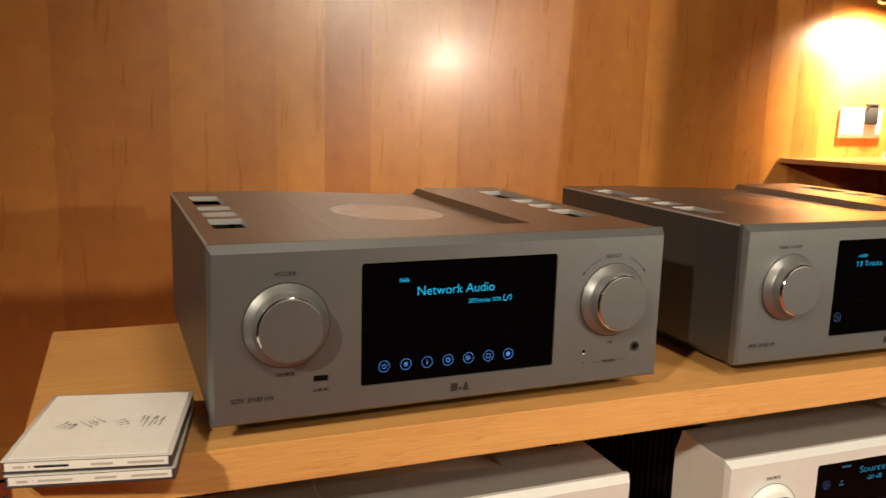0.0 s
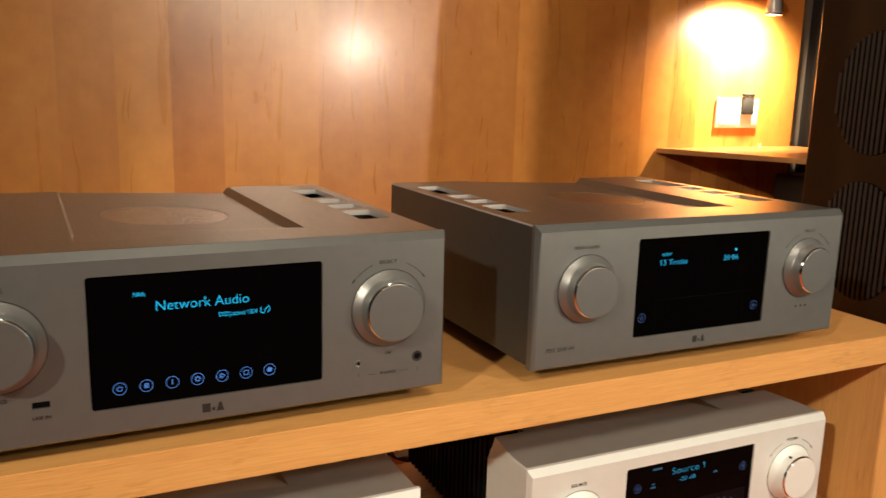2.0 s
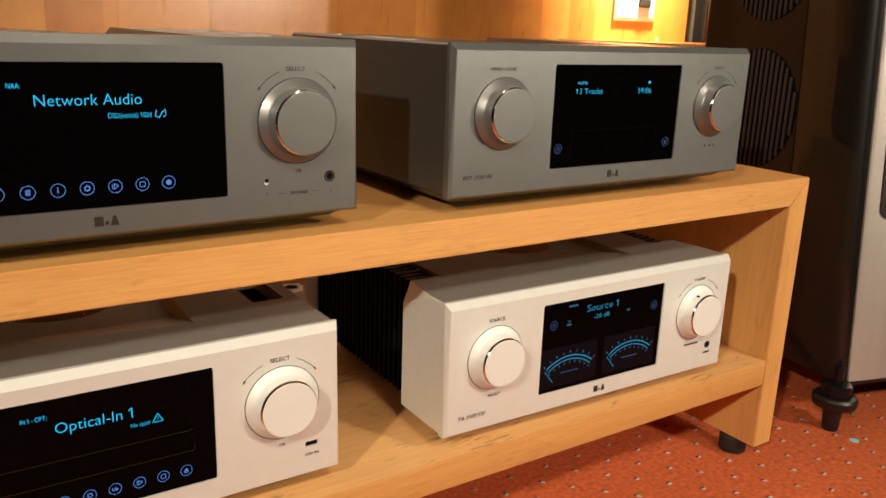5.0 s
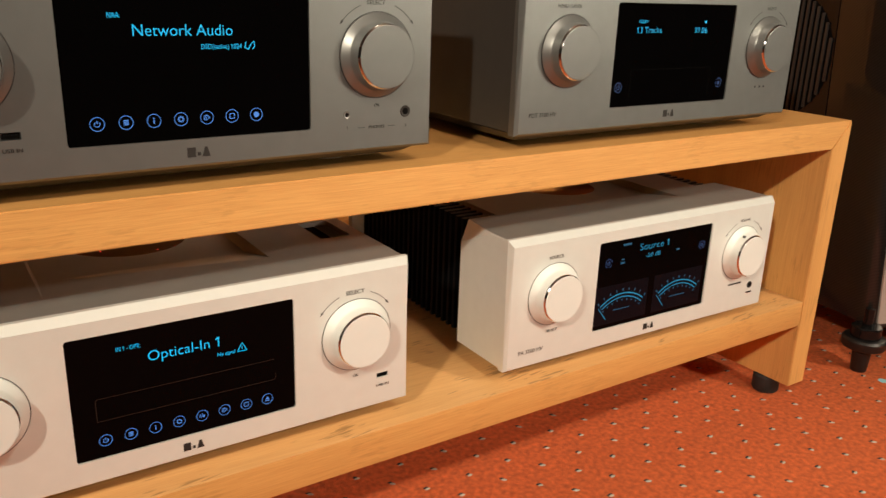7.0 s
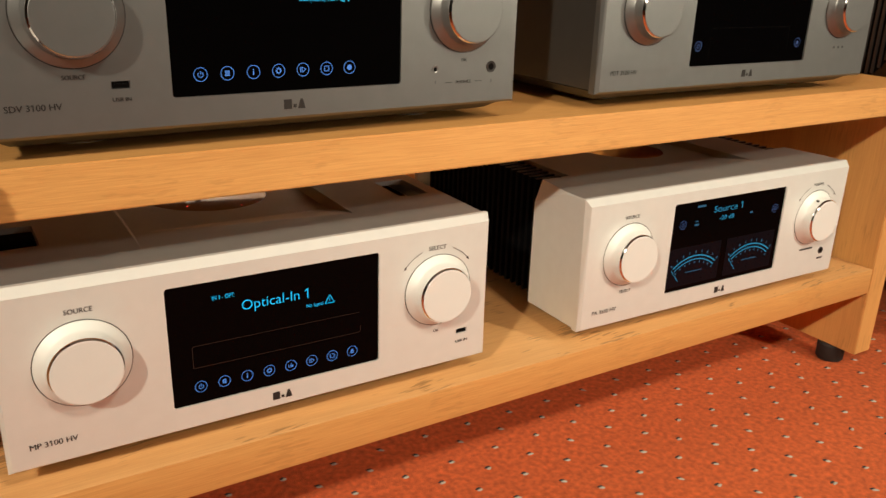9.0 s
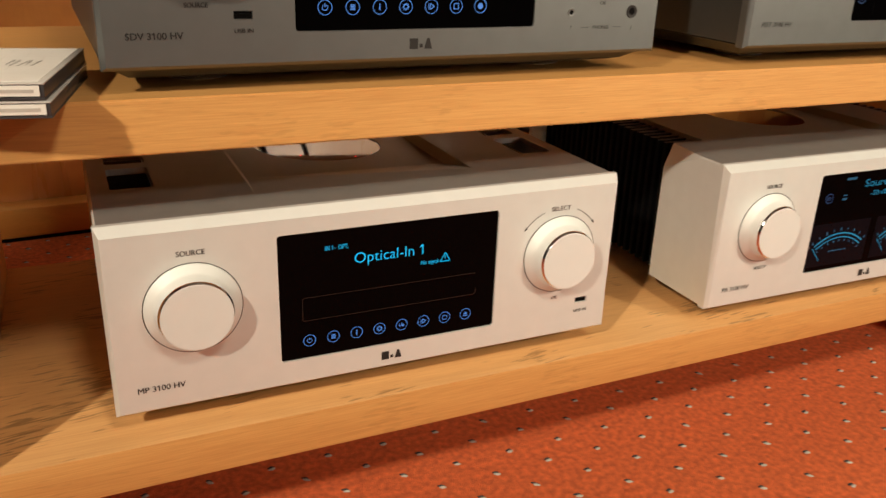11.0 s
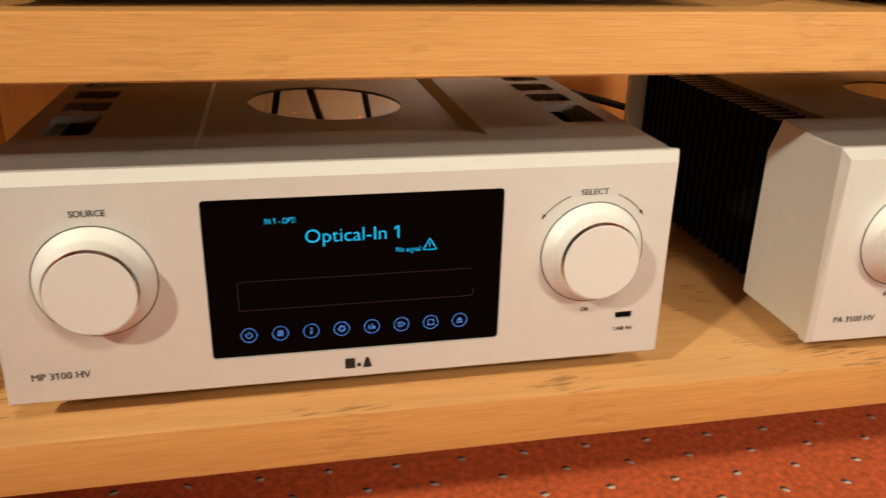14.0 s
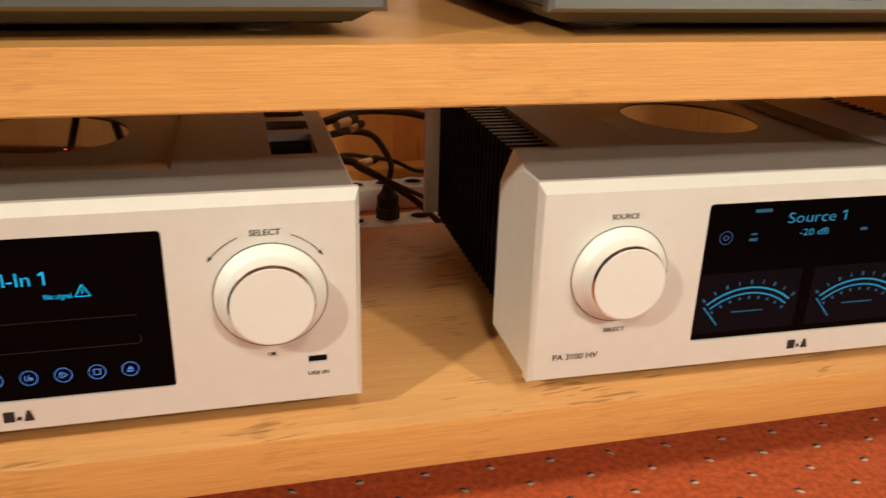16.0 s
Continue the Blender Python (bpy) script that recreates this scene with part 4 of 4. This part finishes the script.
part("plug_cap", box(-0.003, 0.044, -0.015, -0.001, 0.0532, 0.062, 0.003), RUBBER, plug)
fixture = thing("wall_spotlight", on_wall(2.005, -0.11, 1.002), "small brushed metal spotlight on a wall arm", "lamp")
part("lamp_head", lathe([(0.012, 0.075), (0.016, 0.07), (0.02, 0.02), (0.024, -0.006), (0.022, -0.006), (0.018, 0.02)], 28, axis="z", caps=False), FRONT_SILVER, fixture)
part("lamp_collar", lathe([(0.0245, -0.004), (0.0255, -0.008), (0.0225, -0.008)], 28, axis="z", caps=False), CHROME, fixture, "chrome collar")
part("arm", tube([(0, 0, 0.074), (0, 0.02, 0.12), (0, 0.08, 0.14), (0, 0.109, 0.14)], 0.006), CHROME, fixture)
part("joint", lathe([(0.0, -0.017), (0.009, -0.0145), (0.0155, -0.007), (0.017, 0.0), (0.0155, 0.007), (0.009, 0.0145), (0.0, 0.017)], 24, centre=(-0.05, 0.03, 0.062), caps=False), CHROME, fixture, "chrome ball joint")
part("joint_rod", tube([(-0.036, 0.03, 0.066), (-0.02, 0.02, 0.075), (-0.012, 0.008, 0.074)], 0.004), CHROME, fixture)

# black cabinet low behind the loudspeaker
stool = thing("black_cabinet", pose(2.03, 0.80, 0.0), "black cabinet standing by the wood wall", "cabinet")
part("carcass", box(0, 0.25, 0, 0.2, 0.02, 0.55, 0.004), BLACK_SATIN, stool)
part("plinth", box(0.02, 0.23, 0.02, 0.18, 0.0, 0.0202), DARK, stool)


# ---- floor-standing loudspeaker ----
spk = thing("floor_loudspeaker", pose(1.37, 0.0, 0.0, 0, 0, -15.6), "tall black lacquered loudspeaker with a silver front and spiked feet", "loudspeaker")
SW, SD, S0, S1, R = 0.34, 0.47, 0.084, 1.32, 0.04


def extrude(pts, z0, z1, bevel=0.0):
    bm = bmesh.new()
    a = [bm.verts.new((px, py, z0)) for px, py in pts]
    b = [bm.verts.new((px, py, z1)) for px, py in pts]
    bm.faces.new(a[::-1])
    bm.faces.new(b)
    for i in range(len(pts)):
        j = (i + 1) % len(pts)
        bm.faces.new((a[i], a[j], b[j], b[i]))
    if bevel:
        bmesh.ops.bevel(bm, geom=[e for e in bm.edges if abs(e.verts[0].co.z - e.verts[1].co.z) < 1e-6], offset=bevel, segments=2, affect="EDGES")
    return bm


def arc(cx, cy, r, a0, a1, n=8):
    return [(cx + r * math.cos(radians(a0 + (a1 - a0) * i / n)), cy + r * math.sin(radians(a0 + (a1 - a0) * i / n))) for i in range(n + 1)]


def lean(bm):
    """The front leans back; the rear stays upright."""
    for v in bm.verts:
        v.co.y += 0.09 * (v.co.z - 0.03) * (1 - max(v.co.y, 0.0) / SD)
    return bm


def curve(flip):
    pts = []
    for k in range(13):
        t = radians(90 * k / 12)
        pts.append((0.036 * (1 - math.sin(t)), 0.142 * (1 - math.cos(t))))
    return [(SW - a, b) for a, b in pts] if flip else pts


EX, EY = 0.036, 0.142
part("cabinet", lean(extrude([(0.0, EY + 0.003), (SW, EY + 0.003)] + arc(SW - 0.012, SD - 0.012, 0.012, 0, 90, 5) + arc(0.012, SD - 0.012, 0.012, 90, 180, 5), S0, S1, 0.003)), BLACK_GLOSS, spk)
for flip in (False, True):
    inner = (SW - EX, EY + 0.002) if flip else (EX, EY + 0.002)
    part("edge_moulding", lean(extrude(curve(flip) + [inner], S0, S1)), CARBON, spk, "carbon fibre rounded edge")
fr = part("front_baffle", lean(extrude([(EX + 0.0005, EY), (EX + 0.0005, -0.003), (EX + 0.005, -0.006), (SW - EX - 0.005, -0.006), (SW - EX - 0.0005, -0.003), (SW - EX - 0.0005, EY)], S0, S1)), FRONT_SILVER, spk, "brushed silver front")
bm = bmesh.new()
ins = rounded(0.062, SW - 0.062, 0.36, 1.24, 0.016)
lo = [bm.verts.new((a, -0.0085, b)) for a, b in ins]
hi = [bm.verts.new((a, -0.0055, b)) for a, b in ins]
bm.faces.new(lo)
for k in range(len(ins)):
    bm.faces.new((lo[k], lo[(k + 1) % len(ins)], hi[(k + 1) % len(ins)], hi[k]))
part("driver_panel", lean(bm), BLACK_SATIN, fr, "black driver panel")
for cz in (0.512, 0.775):
    r, cy, gx = 0.107, 0.285, -0.0006
    g = part("side_grille", lathe([(0.0, gx), (r, gx), (r + 0.0015, gx + 0.0008)], 56, axis="x", centre=(0, cy, cz), caps=False), DARK, spk, "round slotted side grille")
    n = 16
    for i in range(n):
        off = (i - (n - 1) / 2) * (2 * r / n)
        h = math.sqrt(r * r - off * off)
        part("grille_slat", box(-0.0034, -0.0009, cy + off - 0.0033, cy + off + 0.0033, cz - h, cz + h, 0.0011, seg=2), SLAT, g)
part("bottom_plate", box(0.03, SW - 0.03, 0.006, SD - 0.01, 0.072, S0 - 0.0002, 0.002), BLACK_SATIN, spk)
for fx, fy in ((0.012, 0.0), (SW - 0.012, 0.0), (0.03, SD - 0.04), (SW - 0.03, SD - 0.04)):
    ft = part("spiked_foot", lathe([(0.0, 0.0), (0.0125, 0.0), (0.0135, 0.003), (0.0155, 0.036), (0.034, 0.046), (0.036, 0.05), (0.036, 0.06), (0.033, 0.064), (0.024, 0.0645)], 32, axis="z", centre=(fx, fy, 0), caps=False), BLACK_SATIN, spk, "black spiked foot")
    part("foot_knob", lathe([(0.023, 0.0645), (0.0245, 0.066), (0.0245, 0.082), (0.022, 0.0838), (0.0, 0.0838)], 32, axis="z", centre=(fx, fy, 0), caps=False), BLACK_GLOSS, ft)
    part("foot_stem", lathe([(0.008, 0.0835), (0.008, 0.115), (0.0, 0.117)], 20, axis="z", centre=(fx, fy, 0), caps=False), BLACK_GLOSS, ft)
spot = part("floor_sticker", lathe([(0.0075, 0.0), (0.0075, 0.0006), (0.0, 0.0008)], 20, axis="z", caps=False), BLUE_STICKER, at=pose(1.378, -0.05, 0.0002))
tagged(spot, "small round pale blue sticker on the carpet", "sticker")


# ---- behind the rack: power strip and cables ----
def power_strip(place, plugs):
    strip = thing("power_strip", place, "grey-white power strip lying on the carpet", "power strip", "power strips")
    part("housing", box(0, 0.36, 0, 0.062, 0.0, 0.045, 0.006), GREY_PLASTIC, strip)
    for k in range(6):
        part("outlet", lathe([(0.0, 0.0452), (0.017, 0.0452), (0.0195, 0.0485), (0.0215, 0.0485), (0.022, 0.0448)], 28, axis="z", centre=(0.035 + 0.058 * k, 0.031, 0), caps=False), WHITE_PLASTIC, strip)
        part("outlet_well", lathe([(0.0, 0.0456), (0.0165, 0.0456), (0.0168, 0.0450)], 24, axis="z", centre=(0.035 + 0.058 * k, 0.031, 0), caps=False), DARK, strip, "dark round socket well")
    for k, h in plugs:
        pl = thing("mains_plug", place @ pose(0.035 + 0.058 * k, 0.031, 0.046), "black round mains plug in the power strip", "plug", "mains plugs")
        part("plug_body", lathe([(0.0, 0.0), (0.0165, 0.0), (0.0205, 0.003), (0.0205, 0.02), (0.0185, 0.022), (0.0185, h), (0.012, h + 0.008), (0.007, h + 0.022), (0.0, h + 0.022)], 24, axis="z", caps=False), RUBBER, pl)


power_strip(pose(0.415, 0.735, 0.0, 0, 0, 5), ((1, 0.038), (3, 0.04)))
power_strip(pose(0.50, 0.945, 0.0, 0, 0, 3.3), ((0, 0.036), (4, 0.034)))


def cable(points, r, label="black cable hanging behind the rack"):
    c = part("cable", tube(points, r), RUBBER)
    tagged(c, label, "cable", "cables")


# a thick lead that arches across to the preamplifier
cable([(0.40, 0.407, 0.275), (0.445, 0.416, 0.295), (0.483, 0.43, 0.300), (0.53, 0.50, 0.295), (0.584, 0.57, 0.279), (0.632, 0.62, 0.262), (0.69, 0.58, 0.25), (0.74, 0.45, 0.24), (0.75, 0.406, 0.24)], 0.0052)
# a mains lead down to its plug
cable([(0.40, 0.407, 0.245), (0.44, 0.414, 0.275), (0.494, 0.43, 0.285), (0.524, 0.50, 0.270), (0.563, 0.58, 0.242), (0.598, 0.66, 0.190), (0.616, 0.73, 0.150), (0.619, 0.785, 0.104)], 0.0046)
cable([(0.39, 0.407, 0.22), (0.44, 0.415, 0.245), (0.505, 0.44, 0.249), (0.537, 0.52, 0.215), (0.574, 0.60, 0.177), (0.612, 0.65, 0.141), (0.649, 0.68, 0.108), (0.72, 0.70, 0.04), (0.80, 0.70, 0.005)], 0.0052)
cable([(0.505, 0.775, 0.104), (0.53, 0.74, 0.17), (0.595, 0.78, 0.155), (0.634, 0.80, 0.142), (0.679, 0.82, 0.117), (0.72, 0.86, 0.11), (0.762, 0.995, 0.098)], 0.0034)
cable([(0.533, 0.98, 0.102), (0.52, 0.85, 0.15), (0.50, 0.60, 0.235), (0.47, 0.47, 0.262), (0.41, 0.407, 0.262)], 0.004)
for cx, cy, cz, turn in ((0.505, 0.452, 0.292, -38), (0.516, 0.478, 0.279, -40), (0.545, 0.545, 0.214, -42)):
    con = thing("cable_connector", pose(cx, cy, cz, 0, 0, turn), "bright metal connector on a black lead", "connector", "cable connectors")
    part("barrel", lathe([(0.0, -0.013), (0.0052, -0.013), (0.0062, -0.011), (0.0062, 0.006), (0.0054, 0.008), (0.0054, 0.014), (0.0, 0.014)], 18, caps=False), FOOT, con)
    part("boot", lathe([(0.0, 0.0139), (0.0058, 0.0142), (0.0056, 0.026), (0.0044, 0.032), (0.0, 0.032)], 18, caps=False), RUBBER, con, "black rubber boot")
cable([(0.45, 0.408, 0.24), (0.5, 0.5, 0.24), (0.60, 0.62, 0.16), (0.68, 0.70, 0.10), (0.80, 0.72, 0.02), (1.1, 0.72, 0.005)], 0.0034)
cable([(0.25, 0.408, 0.28), (0.22, 0.55, 0.25), (0.10, 0.75, 0.03), (-0.25, 0.80, 0.005), (-0.7, 0.7, 0.005)], 0.0034)
cable([(0.17, 0.405, 0.52), (0.18, 0.5, 0.50), (0.20, 0.6, 0.36), (0.24, 0.72, 0.05), (0.40, 0.70, 0.006)], 0.0045)
cable([(0.27, 0.405, 0.52), (0.27, 0.50, 0.49), (0.22, 0.60, 0.33), (0.26, 0.68, 0.05), (0.36, 0.66, 0.006)], 0.005)
cable([(0.33, 0.405, 0.52), (0.33, 0.52, 0.50), (0.30, 0.62, 0.33), (0.34, 0.70, 0.04), (0.40, 0.66, 0.006)], 0.004)


# ---- flecks of the carpet ----
def flecks():
    rnd = random.Random(3)
    verts, faces, which = [], [], []
    turn = Matrix.Rotation(radians(-0.7), 3, "Z")
    for row in range(-34, 34):
        for col in range(-26, 34):
            x = 0.479 + 0.066 * col + (0.033 if row % 2 else 0.0) + rnd.uniform(-0.0015, 0.0015)
            y = 0.150 + 0.0325 * row + rnd.uniform(-0.0015, 0.0015)
            p = turn @ Vector((x - 0.479, y - 0.15, 0)) + Vector((0.479, 0.15, 0))
            a = rnd.uniform(-0.5, 0.5) - 0.2
            for k, (dx, dy, rx, ry) in enumerate(((0.0004, -0.0014, 0.0046, 0.0022), (-0.0006, 0.0018, 0.0046, 0.0020))):
                base, n = len(verts), 7
                verts.append((p.x + dx, p.y + dy, 0.0022))
                for i in range(n):
                    t = 2 * math.pi * i / n
                    ex, ey = rx * math.cos(t) * rnd.uniform(0.8, 1.15), ry * math.sin(t) * rnd.uniform(0.8, 1.2)
                    verts.append((p.x + dx + ex * math.cos(a) - ey * math.sin(a), p.y + dy + ex * math.sin(a) + ey * math.cos(a), 0.0004))
                for i in range(n):
                    faces.append((base, base + 1 + i, base + 1 + (i + 1) % n))
                    which.append(k)
    me = bpy.data.meshes.new("carpet_flecks")
    me.from_pydata(verts, [], faces)
    me.materials.append(TUFT_LIGHT)
    me.materials.append(TUFT_DARK)
    me.polygons.foreach_set("material_index", which)
    tagged(new("carpet_flecks", me), "small pale and dark flecks woven into the carpet in rows", "carpet", kind="stuff")


flecks()
